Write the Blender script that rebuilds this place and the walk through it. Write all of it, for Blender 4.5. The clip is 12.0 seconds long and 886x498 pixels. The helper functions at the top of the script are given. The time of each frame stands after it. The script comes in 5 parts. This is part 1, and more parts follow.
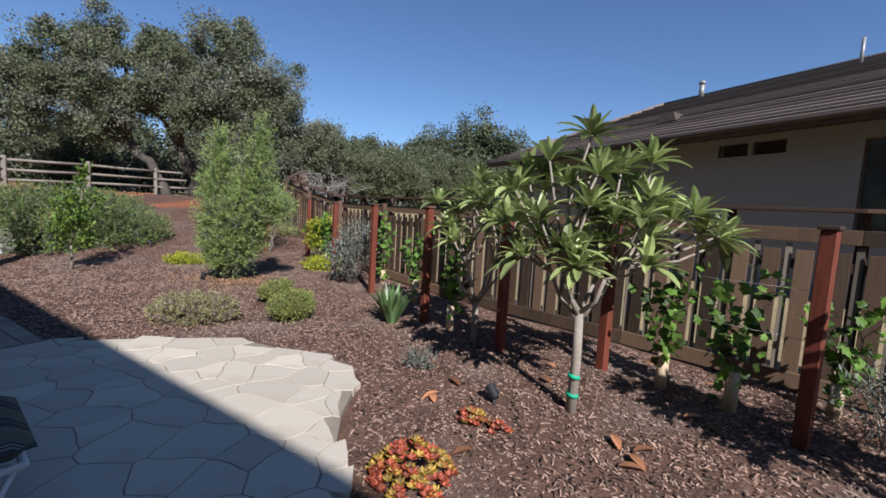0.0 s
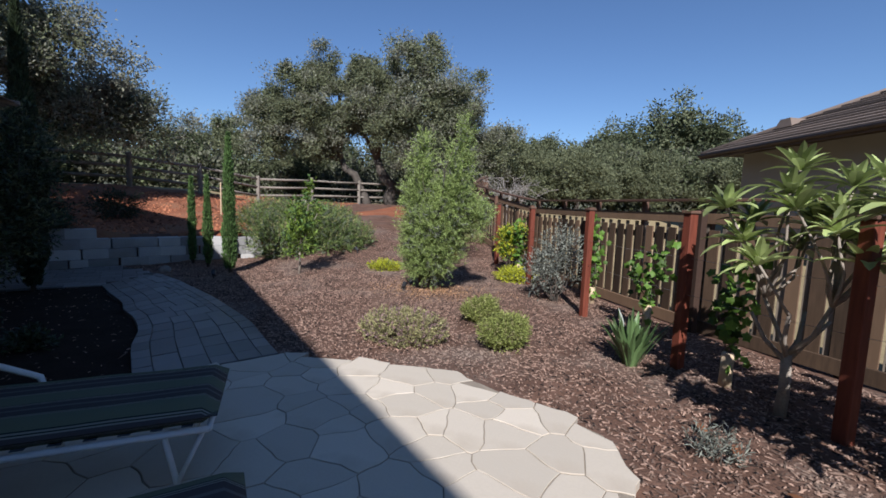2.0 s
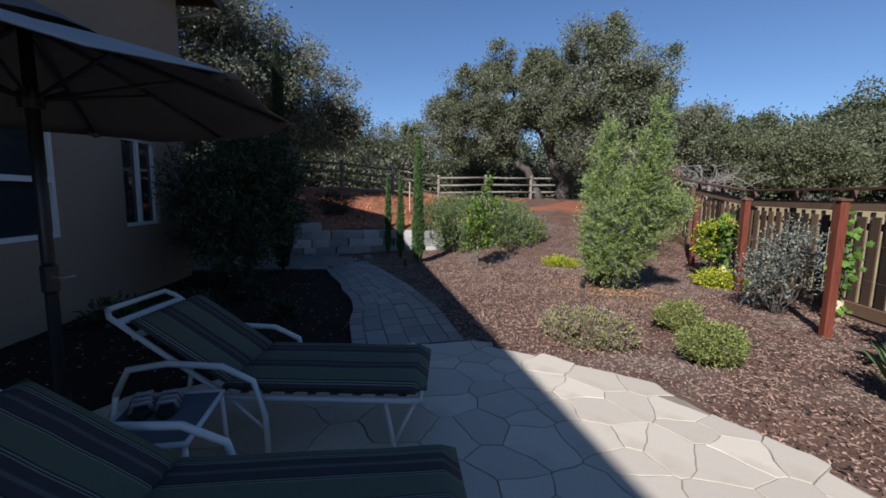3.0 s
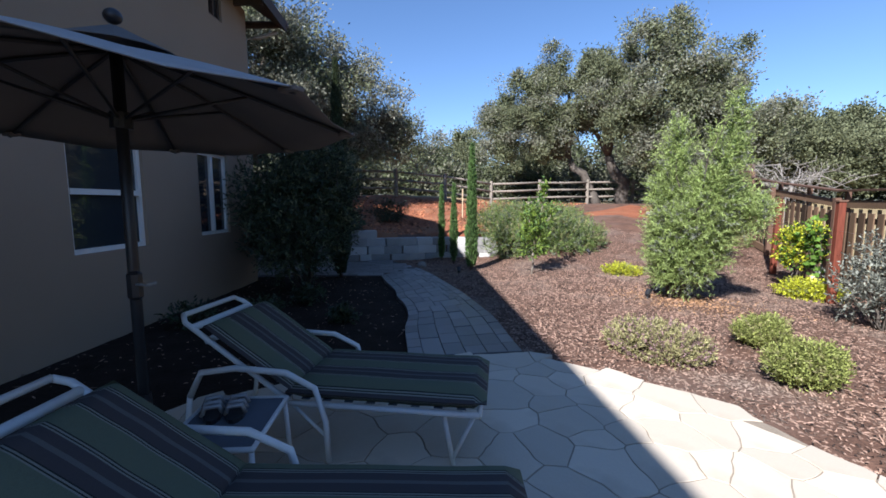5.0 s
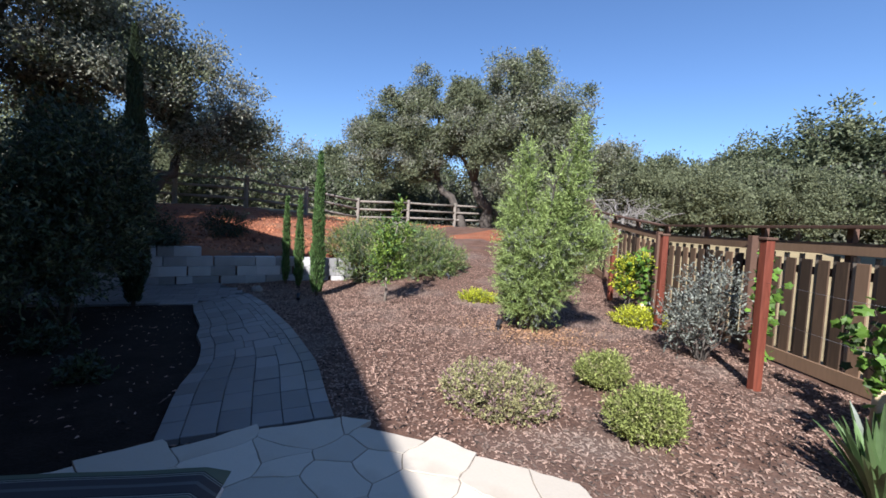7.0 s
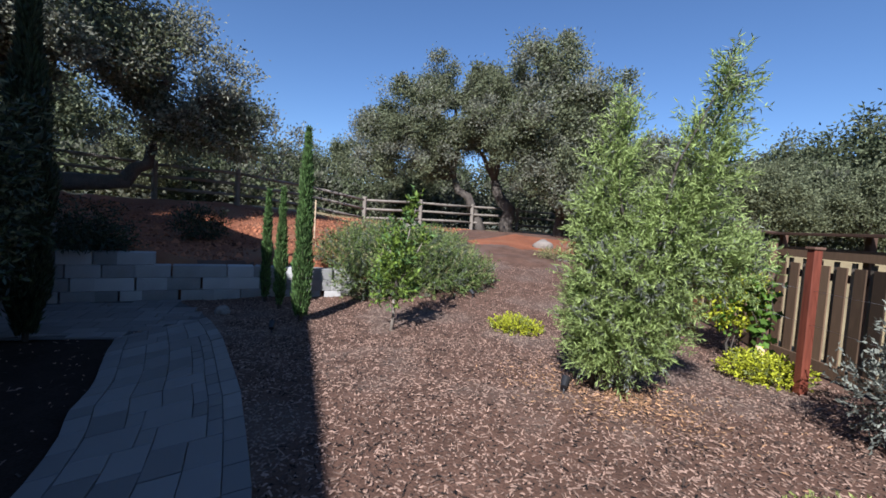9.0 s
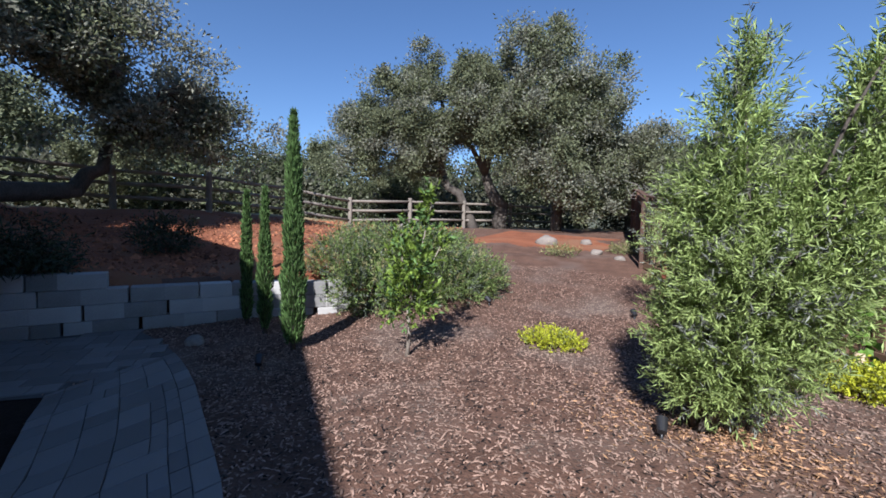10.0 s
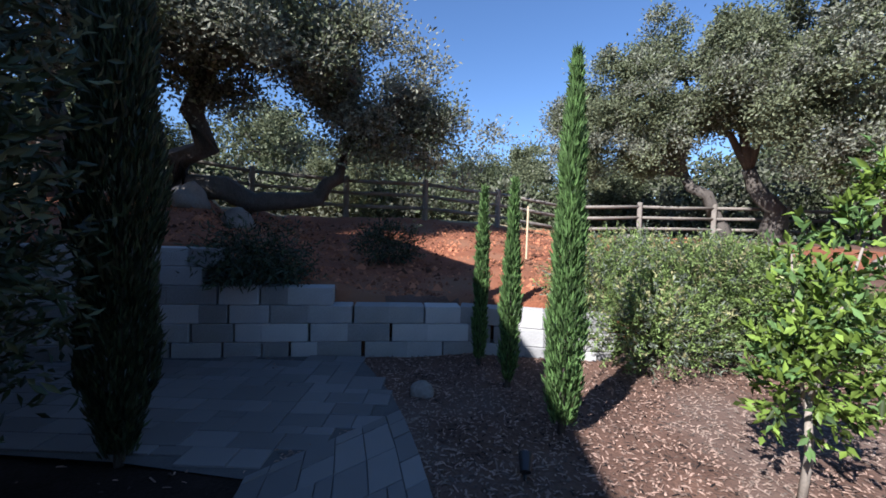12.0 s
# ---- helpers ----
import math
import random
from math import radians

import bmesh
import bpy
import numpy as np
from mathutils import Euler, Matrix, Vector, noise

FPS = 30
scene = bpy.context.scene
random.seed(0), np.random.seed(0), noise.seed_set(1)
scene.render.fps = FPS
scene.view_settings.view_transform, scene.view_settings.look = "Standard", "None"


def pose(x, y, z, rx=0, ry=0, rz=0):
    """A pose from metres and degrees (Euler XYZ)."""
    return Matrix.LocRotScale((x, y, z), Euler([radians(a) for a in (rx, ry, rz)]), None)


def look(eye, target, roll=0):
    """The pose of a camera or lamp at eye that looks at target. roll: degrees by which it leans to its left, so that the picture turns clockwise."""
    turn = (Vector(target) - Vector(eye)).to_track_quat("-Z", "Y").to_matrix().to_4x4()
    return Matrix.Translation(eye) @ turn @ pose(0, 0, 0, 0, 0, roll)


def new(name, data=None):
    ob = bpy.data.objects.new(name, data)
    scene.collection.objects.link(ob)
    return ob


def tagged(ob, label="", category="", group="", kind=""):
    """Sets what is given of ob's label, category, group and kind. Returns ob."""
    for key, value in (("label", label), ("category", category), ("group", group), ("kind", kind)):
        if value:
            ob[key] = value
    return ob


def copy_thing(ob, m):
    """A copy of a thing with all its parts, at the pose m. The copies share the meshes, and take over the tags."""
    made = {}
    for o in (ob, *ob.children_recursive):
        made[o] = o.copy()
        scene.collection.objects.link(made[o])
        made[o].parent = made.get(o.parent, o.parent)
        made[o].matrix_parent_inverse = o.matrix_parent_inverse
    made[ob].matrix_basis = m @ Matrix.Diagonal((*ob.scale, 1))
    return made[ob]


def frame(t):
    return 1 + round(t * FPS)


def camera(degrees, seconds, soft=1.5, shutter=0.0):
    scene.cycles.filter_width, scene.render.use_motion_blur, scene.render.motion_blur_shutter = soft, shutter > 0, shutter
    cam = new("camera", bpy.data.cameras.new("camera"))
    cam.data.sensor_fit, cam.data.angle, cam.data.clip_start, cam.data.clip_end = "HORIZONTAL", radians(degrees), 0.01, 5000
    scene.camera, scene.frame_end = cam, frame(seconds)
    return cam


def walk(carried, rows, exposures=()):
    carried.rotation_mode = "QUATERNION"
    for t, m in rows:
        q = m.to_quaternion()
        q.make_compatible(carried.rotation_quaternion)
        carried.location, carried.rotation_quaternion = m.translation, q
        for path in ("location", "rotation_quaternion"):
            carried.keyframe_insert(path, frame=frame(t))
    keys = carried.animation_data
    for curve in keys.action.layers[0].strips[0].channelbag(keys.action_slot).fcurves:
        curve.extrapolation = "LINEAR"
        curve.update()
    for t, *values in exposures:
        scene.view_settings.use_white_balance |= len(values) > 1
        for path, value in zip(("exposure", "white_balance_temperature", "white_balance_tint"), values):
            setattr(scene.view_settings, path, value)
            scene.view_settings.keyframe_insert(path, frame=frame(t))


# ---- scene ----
cam = camera(93.8, 12.0, soft=1.65)
KELVIN, SKY, RAKE = 5800, 0.071, 0.11
METRES, EYE, TILT, LEAN, TURN = 8.2, 1.5, 0.0, 0.0, 0.0
ROWS = [
    (0.0, 0.0, 0.0, 0.0, 0.31, -5.3, -3.34),
    (0.5, -0.0301, 0.0359, 0.002, -2.96, -6.09, -1.26),
    (1.0, -0.0554, 0.0786, 0.0007, 2.33, -5.45, -0.98),
    (1.5, -0.0799, 0.1023, 0.0008, 10.81, -5.67, -3.1),
    (2.0, -0.1005, 0.1079, 0.0013, 23.01, -5.92, -2.03),
    (2.5, -0.1131, 0.1041, 0.001, 35.43, -6.46, -1.74),
    (3.0, -0.1193, 0.098, -0.0001, 45.81, -7.14, -0.91),
    (3.5, -0.1205, 0.0921, -0.0004, 52.71, -8.04, -0.27),
    (5.5, -0.131, 0.1099, 0.0019, 52.37, -5.17, -0.24),
    (6.0, -0.1331, 0.1428, 0.0041, 48.86, -3.12, -1.49),
    (6.5, -0.145, 0.1819, 0.0021, 37.87, -3.17, -3.85),
    (8.5, -0.2906, 0.3734, -0.0007, 35.01, -3.32, -2.21),
    (9.0, -0.347, 0.4149, 0.0006, 37.56, -2.99, -3.7),
    (9.5, -0.4087, 0.4486, -0.0012, 35.36, -4.16, -2.37),
    (10.0, -0.4731, 0.4819, -0.0011, 34.8, -2.99, -1.22),
    (10.5, -0.5354, 0.5084, -0.0005, 33.01, -2.3, -1.84),
    (11.0, -0.5994, 0.5295, -0.0018, 40.78, -2.89, -0.56),
    (11.5, -0.6603, 0.5503, -0.0023, 53.53, -2.48, -1.43),
    (12.0, -0.7225, 0.5668, -0.0044, 60.37, -2.36, -1.82),
]
walk(cam, [(t, pose(0, 0, EYE, TILT, LEAN, TURN) @ pose(METRES * x, METRES * y, METRES * z, 90 + pitch, roll, yaw)) for t, x, y, z, yaw, pitch, roll in ROWS],
     exposures=[(t, e, KELVIN - (0 if t < 7 else 150), 14) for t, e in ((0.0, 0.55), (1.5, 0.62), (2.4, 0.5), (3.6, 0.55), (5.2, 1.3), (6.2, 1.3), (8.3, 0.82), (10.5, 0.9), (12.0, 1.25))])

# ---- world and sun ----
SUN_EL, SHADE = 38.4, Vector((-0.33, 0.944))          # elevation; the way in which shadows fall
world = bpy.data.worlds.new("sky")
scene.world = world
world.use_nodes = True
wn = world.node_tree.nodes
sky = wn.new("ShaderNodeTexSky")
sky.sky_type, sky.sun_disc = "NISHITA", False
sky.sun_elevation, sky.sun_rotation = radians(SUN_EL), math.atan2(-SHADE.x, -SHADE.y)
sky.air_density, sky.dust_density, sky.ozone_density = 1.0, 0.0, 5.0
wn["Background"].inputs["Strength"].default_value = SKY
world.node_tree.links.new(sky.outputs[0], wn["Background"].inputs["Color"])
sun_data = bpy.data.lights.new("sun", "SUN")
sun_data.energy, sun_data.angle, sun_data.color = 5.0, radians(0.53), (1.0, 0.94, 0.85)
sun = new("sun", sun_data)
ray = Vector((SHADE.x, SHADE.y, -SHADE.length * math.tan(radians(SUN_EL)))).normalized()
sun.matrix_world = look((0, -20, 30), Vector((0, -20, 30)) + ray)

# ---- materials ----


def material(name, base, rough=0.8, spread=0.25, scale=8.0, fine=60.0, bump=0.3, depth=0.01, metal=0.0, dark=0.5, per="", leaf=0.0, spec=0.3, stretch=(1, 1, 1)):
    """A surface whose colour varies at two scales, with relief; per: 'island' or 'object' varies it piece by piece; leaf: light let through."""
    m = bpy.data.materials.new(name)
    m.use_nodes = True
    nt = m.node_tree
    n, link = nt.nodes, nt.links.new
    bs = n["Principled BSDF"]
    bs.inputs["Roughness"].default_value, bs.inputs["Metallic"].default_value = rough, metal
    bs.inputs["Specular IOR Level"].default_value = spec
    co = n.new("ShaderNodeTexCoord")
    mp = n.new("ShaderNodeMapping")
    mp.inputs["Scale"].default_value = stretch
    link(co.outputs["Object"], mp.inputs["Vector"])
    big, small = n.new("ShaderNodeTexNoise"), n.new("ShaderNodeTexNoise")
    for t, s, d in ((big, scale, 4), (small, fine, 3)):
        t.inputs["Scale"].default_value, t.inputs["Detail"].default_value = s, d
        link(mp.outputs["Vector"], t.inputs["Vector"])
    mix = n.new("ShaderNodeMath")
    mix.operation = "MULTIPLY_ADD"
    mix.inputs[1].default_value, mix.inputs[2].default_value = 0.5, 0.0
    add = n.new("ShaderNodeMath")
    add.operation = "ADD"
    link(big.outputs["Fac"], mix.inputs[0])
    half = n.new("ShaderNodeMath")
    half.operation = "MULTIPLY"
    half.inputs[1].default_value = 0.5
    link(small.outputs["Fac"], half.inputs[0])
    link(mix.outputs[0], add.inputs[0])
    link(half.outputs[0], add.inputs[1])
    fac = add.outputs[0]
    if per:
        info = n.new("ShaderNodeNewGeometry" if per == "island" else "ShaderNodeObjectInfo")
        rnd = info.outputs["Random Per Island" if per == "island" else "Random"]
        blend = n.new("ShaderNodeMix")
        blend.inputs[0].default_value = 0.55
        link(fac, blend.inputs[2])
        link(rnd, blend.inputs[3])
        fac = blend.outputs[0]
    ramp = n.new("ShaderNodeValToRGB")
    c = Vector(base)
    lo, hi = c * (1 - spread * 1.6 * dark * 2 * 0.8), c * (1 + spread * 1.3)
    ramp.color_ramp.elements[0].position, ramp.color_ramp.elements[1].position = 0.25, 0.78
    ramp.color_ramp.elements[0].color = (*[max(0.003, v) for v in lo], 1)
    ramp.color_ramp.elements[1].color = (*[min(0.95, v) for v in hi], 1)
    link(fac, ramp.inputs[0])
    link(ramp.outputs[0], bs.inputs["Base Color"])
    if bump:
        bp = n.new("ShaderNodeBump")
        bp.inputs["Strength"].default_value, bp.inputs["Distance"].default_value = bump, depth
        link(add.outputs[0], bp.inputs["Height"])
        link(bp.outputs[0], bs.inputs["Normal"])
    if leaf:
        tr = n.new("ShaderNodeBsdfTranslucent")
        link(ramp.outputs[0], tr.inputs["Color"])
        ms = n.new("ShaderNodeMixShader")
        ms.inputs[0].default_value = leaf
        link(bs.outputs[0], ms.inputs[1])
        link(tr.outputs[0], ms.inputs[2])
        link(ms.outputs[0], n["Material Output"].inputs["Surface"])
    return m


def two_tone(m, other, scale, low=0.45, high=0.6):
    """Lays blotches of another colour over a material's own."""
    n, link = m.node_tree.nodes, m.node_tree.links.new
    bs = n["Principled BSDF"]
    old = bs.inputs["Base Color"].links[0].from_socket
    t = n.new("ShaderNodeTexNoise")
    t.inputs["Scale"].default_value, t.inputs["Detail"].default_value = scale, 5
    co = n.new("ShaderNodeTexCoord")
    link(co.outputs["Object"], t.inputs["Vector"])
    r = n.new("ShaderNodeMapRange")
    r.inputs[1].default_value, r.inputs[2].default_value = low, high
    link(t.outputs["Fac"], r.inputs[0])
    mx = n.new("ShaderNodeMix")
    mx.data_type = "RGBA"
    link(r.outputs[0], mx.inputs[0])
    link(old, mx.inputs[6])
    mx.inputs[7].default_value = (*other, 1)
    link(mx.outputs[2], bs.inputs["Base Color"])
    return m


M = dict(
    mulch=two_tone(material("mulch", (0.115, 0.063, 0.042), 0.9, 0.5, 3.0, 45, 0.9, 0.03), (0.13, 0.09, 0.07), 0.75, 0.5, 0.7),
    chip=two_tone(material("bark_chip", (0.2, 0.13, 0.095), 0.85, 0.85, 5, 80, 0.3, 0.004, per="island"), (0.27, 0.205, 0.16), 0.75, 0.52, 0.7),
    clay=two_tone(material("red_clay", (0.225, 0.08, 0.038), 0.95, 0.4, 1.6, 30, 0.8, 0.04), (0.22, 0.11, 0.06), 0.8, 0.5, 0.7),
    # dark soil, with the house's shade over the bed put into its colour
    shade_soil=material("shade_dark_soil", (0.024, 0.017, 0.013), 0.95, 0.5, 4.0, 50, 0.9, 0.02, spec=0.1),
    hill=material("far_hill", (0.085, 0.09, 0.055), 0.95, 0.5, 0.12, 2, 0.5, 0.3),
    grass=material("dry_grass", (0.27, 0.21, 0.11), 0.95, 0.3, 0.5, 12, 0.8, 0.05),
    stone=two_tone(material("flagstone", (0.53, 0.465, 0.37), 0.55, 0.1, 2.5, 60, 0.3, 0.006, per="object", spec=0.45), (0.43, 0.365, 0.28), 3.0, 0.5, 0.75),
    mortar=material("sand_joint", (0.25, 0.21, 0.16), 0.95, 0.3, 6, 90, 0.5, 0.006),
    joint=material("dark_joint", (0.1, 0.094, 0.088), 0.95, 0.3, 6, 90, 0.5, 0.006),
    downpipe=material("tan_downpipe", (0.3, 0.25, 0.2), 0.6, 0.1, 6, 60, 0.1, 0.002),
    paver=material("paver", (0.15, 0.14, 0.133), 0.42, 0.2, 4, 120, 0.25, 0.003, per="object", spec=0.6),
    block=material("wall_block", (0.33, 0.32, 0.3), 0.92, 0.3, 5, 60, 0.8, 0.02, per="object"),
    fence=material("fence_wood", (0.115, 0.072, 0.043), 0.8, 0.55, 2.5, 40, 0.4, 0.004, per="object", stretch=(1, 1, 0.12)),
    fence_grey=material("grey_batten", (0.2, 0.165, 0.125), 0.85, 0.4, 2.5, 40, 0.4, 0.004, per="object", stretch=(1, 1, 0.12)),
    fence_dark=material("fence_dark_wood", (0.085, 0.048, 0.032), 0.8, 0.4, 3, 50, 0.4, 0.004, per="object"),
    redwood=material("red_stained_post", (0.15, 0.04, 0.022), 0.65, 0.4, 2.5, 40, 0.3, 0.004, stretch=(1, 1, 0.12)),
    weathered=material("weathered_rail", (0.22, 0.19, 0.155), 0.9, 0.35, 3, 50, 0.5, 0.006),
    tan_wood=material("pale_stake", (0.55, 0.42, 0.27), 0.8, 0.2, 4, 60, 0.3, 0.003),
    stucco=material("house_stucco", (0.29, 0.218, 0.155), 0.95, 0.07, 1.2, 150, 0.35, 0.004),
    stucco_n=material("grey_stucco", (0.2, 0.19, 0.185), 0.95, 0.07, 1.2, 150, 0.35, 0.004),
    fascia=material("brown_fascia", (0.06, 0.04, 0.03), 0.7, 0.3, 4, 40, 0.2, 0.002),
    tile=material("roof_tile", (0.13, 0.1, 0.08), 0.9, 0.4, 5, 60, 0.5, 0.006, per="object"),
    white=material("white_metal", (0.6, 0.6, 0.58), 0.45, 0.06, 4, 60, 0.05, 0.001, spec=0.5),
    vinyl=material("window_vinyl", (0.72, 0.7, 0.65), 0.5, 0.05, 4, 60, 0.05, 0.001),
    black=material("black_metal", (0.02, 0.02, 0.022), 0.4, 0.2, 8, 80, 0.05, 0.001, spec=0.5),
    galv=material("grey_pipe", (0.3, 0.29, 0.28), 0.5, 0.2, 8, 80, 0.1, 0.002, metal=0.4),
    # canopy top: bleached cloth, made paler still to paint in the sky's light
    faded=material("skylit_bleached_cloth", (0.36, 0.345, 0.335), 0.9, 0.12, 3, 300, 0.2, 0.001),
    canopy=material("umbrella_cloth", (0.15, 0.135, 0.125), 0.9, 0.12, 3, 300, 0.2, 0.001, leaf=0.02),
    sling=material("grey_sling", (0.1, 0.11, 0.13), 0.8, 0.15, 6, 300, 0.3, 0.001),
    bark=material("oak_bark", (0.10, 0.085, 0.07), 0.95, 0.45, 4, 30, 1.0, 0.03, stretch=(1, 1, 0.4)),
    bark_pale=material("pale_bark", (0.27, 0.23, 0.185), 0.9, 0.3, 6, 60, 0.5, 0.006),
    dead=material("dead_branch", (0.24, 0.22, 0.195), 0.95, 0.3, 6, 60, 0.5, 0.01),
    rock=material("boulder", (0.22, 0.19, 0.16), 0.95, 0.3, 3, 30, 0.8, 0.02),
    oak=material("oak_leaf", (0.16, 0.175, 0.095), 0.6, 0.45, 0.6, 8, 0, per="island", leaf=0.32, spec=0.22),
    oak_b=material("oak_leaf_grey", (0.25, 0.252, 0.185), 0.6, 0.4, 0.6, 8, 0, per="island", leaf=0.38, spec=0.22),
    far_grey=material("far_grey_leaf", (0.115, 0.118, 0.08), 0.7, 0.5, 0.5, 6, 0, per="island", leaf=0.2, spec=0.2),
    far_leaf=material("far_leaf", (0.085, 0.1, 0.05), 0.7, 0.5, 0.5, 6, 0, per="island", leaf=0.25, spec=0.2),
    olive=material("olive_leaf", (0.31, 0.39, 0.13), 0.55, 0.4, 1.5, 10, 0, per="island", leaf=0.35, spec=0.3),
    rosemary=material("rosemary_leaf", (0.15, 0.205, 0.06), 0.6, 0.55, 1.2, 10, 0, per="island", leaf=0.25),
    rosemary_b=material("rosemary_grey", (0.15, 0.17, 0.12), 0.6, 0.5, 1.2, 10, 0, per="island", leaf=0.25),
    lemon=material("citrus_leaf", (0.16, 0.23, 0.04), 0.5, 0.6, 2, 10, 0, per="island", leaf=0.35, spec=0.25),
    cypress=material("cypress_leaf", (0.09, 0.155, 0.045), 0.7, 0.5, 2, 10, 0, per="island", leaf=0.2),
    loquat=material("loquat_leaf", (0.29, 0.345, 0.125), 0.4, 0.5, 3, 14, 0.2, 0.004, per="island", leaf=0.25, spec=0.55),
    grape=material("grape_leaf", (0.11, 0.2, 0.03), 0.5, 0.55, 3, 14, 0.2, 0.004, per="island", leaf=0.4),
    yellow=material("golden_leaf", (0.42, 0.44, 0.03), 0.55, 0.35, 3, 14, 0, per="island", leaf=0.3),
    spurge=material("shrub_leaf", (0.25, 0.28, 0.08), 0.6, 0.5, 3, 14, 0, per="island", leaf=0.3),
    dome=material("low_shrub_leaf", (0.3, 0.28, 0.13), 0.65, 0.5, 3, 14, 0, per="island", leaf=0.25),
    pink=material("faded_flower", (0.3, 0.2, 0.19), 0.7, 0.4, 3, 14, 0, per="island", leaf=0.3),
    silver=material("silver_leaf", (0.18, 0.19, 0.155), 0.6, 0.5, 3, 14, 0, per="island", leaf=0.2),
    strap=material("strap_leaf", (0.12, 0.19, 0.07), 0.4, 0.45, 3, 14, 0.1, 0.003, per="island", leaf=0.3, spec=0.5),
    succ_red=material("red_succulent", (0.3, 0.06, 0.025), 0.45, 0.5, 3, 14, 0, per="island", leaf=0.15, spec=0.5),
    succ_yel=material("yellow_succulent", (0.32, 0.2, 0.03), 0.45, 0.5, 3, 14, 0, per="island", leaf=0.15, spec=0.5),
    dead_leaf=material("dry_leaf", (0.3, 0.13, 0.06), 0.8, 0.4, 4, 30, 0.2, 0.003, per="object"),
    # leaf of the dark shrubs; on the large cypress it is painted shade
    dark_shrub=material("dark_shade_leaf", (0.034, 0.05, 0.021), 0.5, 0.5, 3, 14, 0, per="island", leaf=0.2, spec=0.5),
    litter=material("dry_litter", (0.36, 0.21, 0.11), 0.85, 0.45, 4, 40, 0, per="island"),
    clod=material("clay_clod", (0.25, 0.1, 0.05), 0.95, 0.6, 4, 40, 0, per="island"),
    tie=material("green_tie", (0.02, 0.35, 0.2), 0.6, 0.1, 8, 50, 0),
)


def glass(name):
    m = bpy.data.materials.new(name)
    m.use_nodes = True
    bs = m.node_tree.nodes["Principled BSDF"]
    bs.inputs["Base Color"].default_value = (0.03, 0.035, 0.04, 1)
    bs.inputs["Roughness"].default_value, bs.inputs["Specular IOR Level"].default_value = 0.04, 0.8
    return m


M["glass"] = glass("window_glass")

# ---- mesh helpers ----
rng = np.random.default_rng(7)


def link_mesh(name, me, mat, parent=None, label=""):
    if mat:
        me.materials.append(mat)
    ob = new(name, me)
    if parent:
        ob.parent = parent
    return tagged(ob, label)


def part(name, bm, mat, parent=None, label="", smooth=False):
    """Links a bmesh as one mesh object under a thing or a part."""
    me = bpy.data.meshes.new(name)
    bmesh.ops.recalc_face_normals(bm, faces=bm.faces)
    bm.to_mesh(me)
    bm.free()
    if smooth:
        me.shade_smooth()
    return link_mesh(name, me, mat, parent, label)


def raw(name, verts, faces, mat, parent=None, label="", smooth=False):
    me = bpy.data.meshes.new(name)
    me.from_pydata([tuple(v) for v in verts] if not isinstance(verts, np.ndarray) else verts.tolist(), [], faces if isinstance(faces, list) else faces.tolist())
    me.update()
    if smooth:
        me.shade_smooth()
    return link_mesh(name, me, mat, parent, label)


def thing(name, at=(0, 0, 0), turn=0.0, label="", category="", group="", kind=""):
    ob = new(name)
    ob.empty_display_size = 0.1
    ob.matrix_basis = pose(*at, 0, 0, turn)
    return tagged(ob, label, category, group, kind)


def box(bm, size, at=(0, 0, 0), rot=None, bevel=0.0):
    m = Matrix.Translation(at) @ (rot.to_4x4() if rot else Matrix()) @ Matrix.Diagonal((*size, 1))
    r = bmesh.ops.create_cube(bm, size=1, matrix=m)
    if bevel:
        edges = list({e for v in r["verts"] for e in v.link_edges})
        bmesh.ops.bevel(bm, geom=edges, offset=bevel, segments=1, affect="EDGES")
    return bm


def beam(bm, a, b, w, h, bevel=0.0):
    """A bar from a to b, w wide and h high."""
    a, b = Vector(a), Vector(b)
    d = b - a
    q = d.to_track_quat("Y", "Z").to_matrix()
    return box(bm, (w, d.length, h), (a + b) / 2, q, bevel)


def tube(points, radii, sides=8):
    """Verts and faces of a tapered tube along points."""
    pts = [Vector(p) for p in points]
    vs, fs = [], []
    up = Vector((0.13, 0.31, 0.94)).normalized()
    for i, p in enumerate(pts):
        d = (pts[min(i + 1, len(pts) - 1)] - pts[max(i - 1, 0)]).normalized()
        x = d.cross(up)
        x = x.normalized() if x.length > 1e-3 else Vector((1, 0, 0))
        y = d.cross(x)
        for k in range(sides):
            a = 2 * math.pi * k / sides
            vs.append(p + (x * math.cos(a) + y * math.sin(a)) * radii[i])
    for i in range(len(pts) - 1):
        for k in range(sides):
            j = (k + 1) % sides
            fs.append([i * sides + k, i * sides + j, (i + 1) * sides + j, (i + 1) * sides + k])
    fs.append(list(range(sides))[::-1])
    fs.append([(len(pts) - 1) * sides + k for k in range(sides)])
    return vs, fs


def tubes(name, runs, mat, parent=None, label="", sides=8):
    """Several tubes in one mesh: runs of (points, radii)."""
    vs, fs = [], []
    for pts, rad in runs:
        v, f = tube(pts, rad, sides)
        fs += [[i + len(vs) for i in q] for q in f]
        vs += v
    return raw(name, vs, fs, mat, parent, label, True)


def unit(a):
    return a / np.maximum(np.linalg.norm(a, axis=-1, keepdims=True), 1e-9)


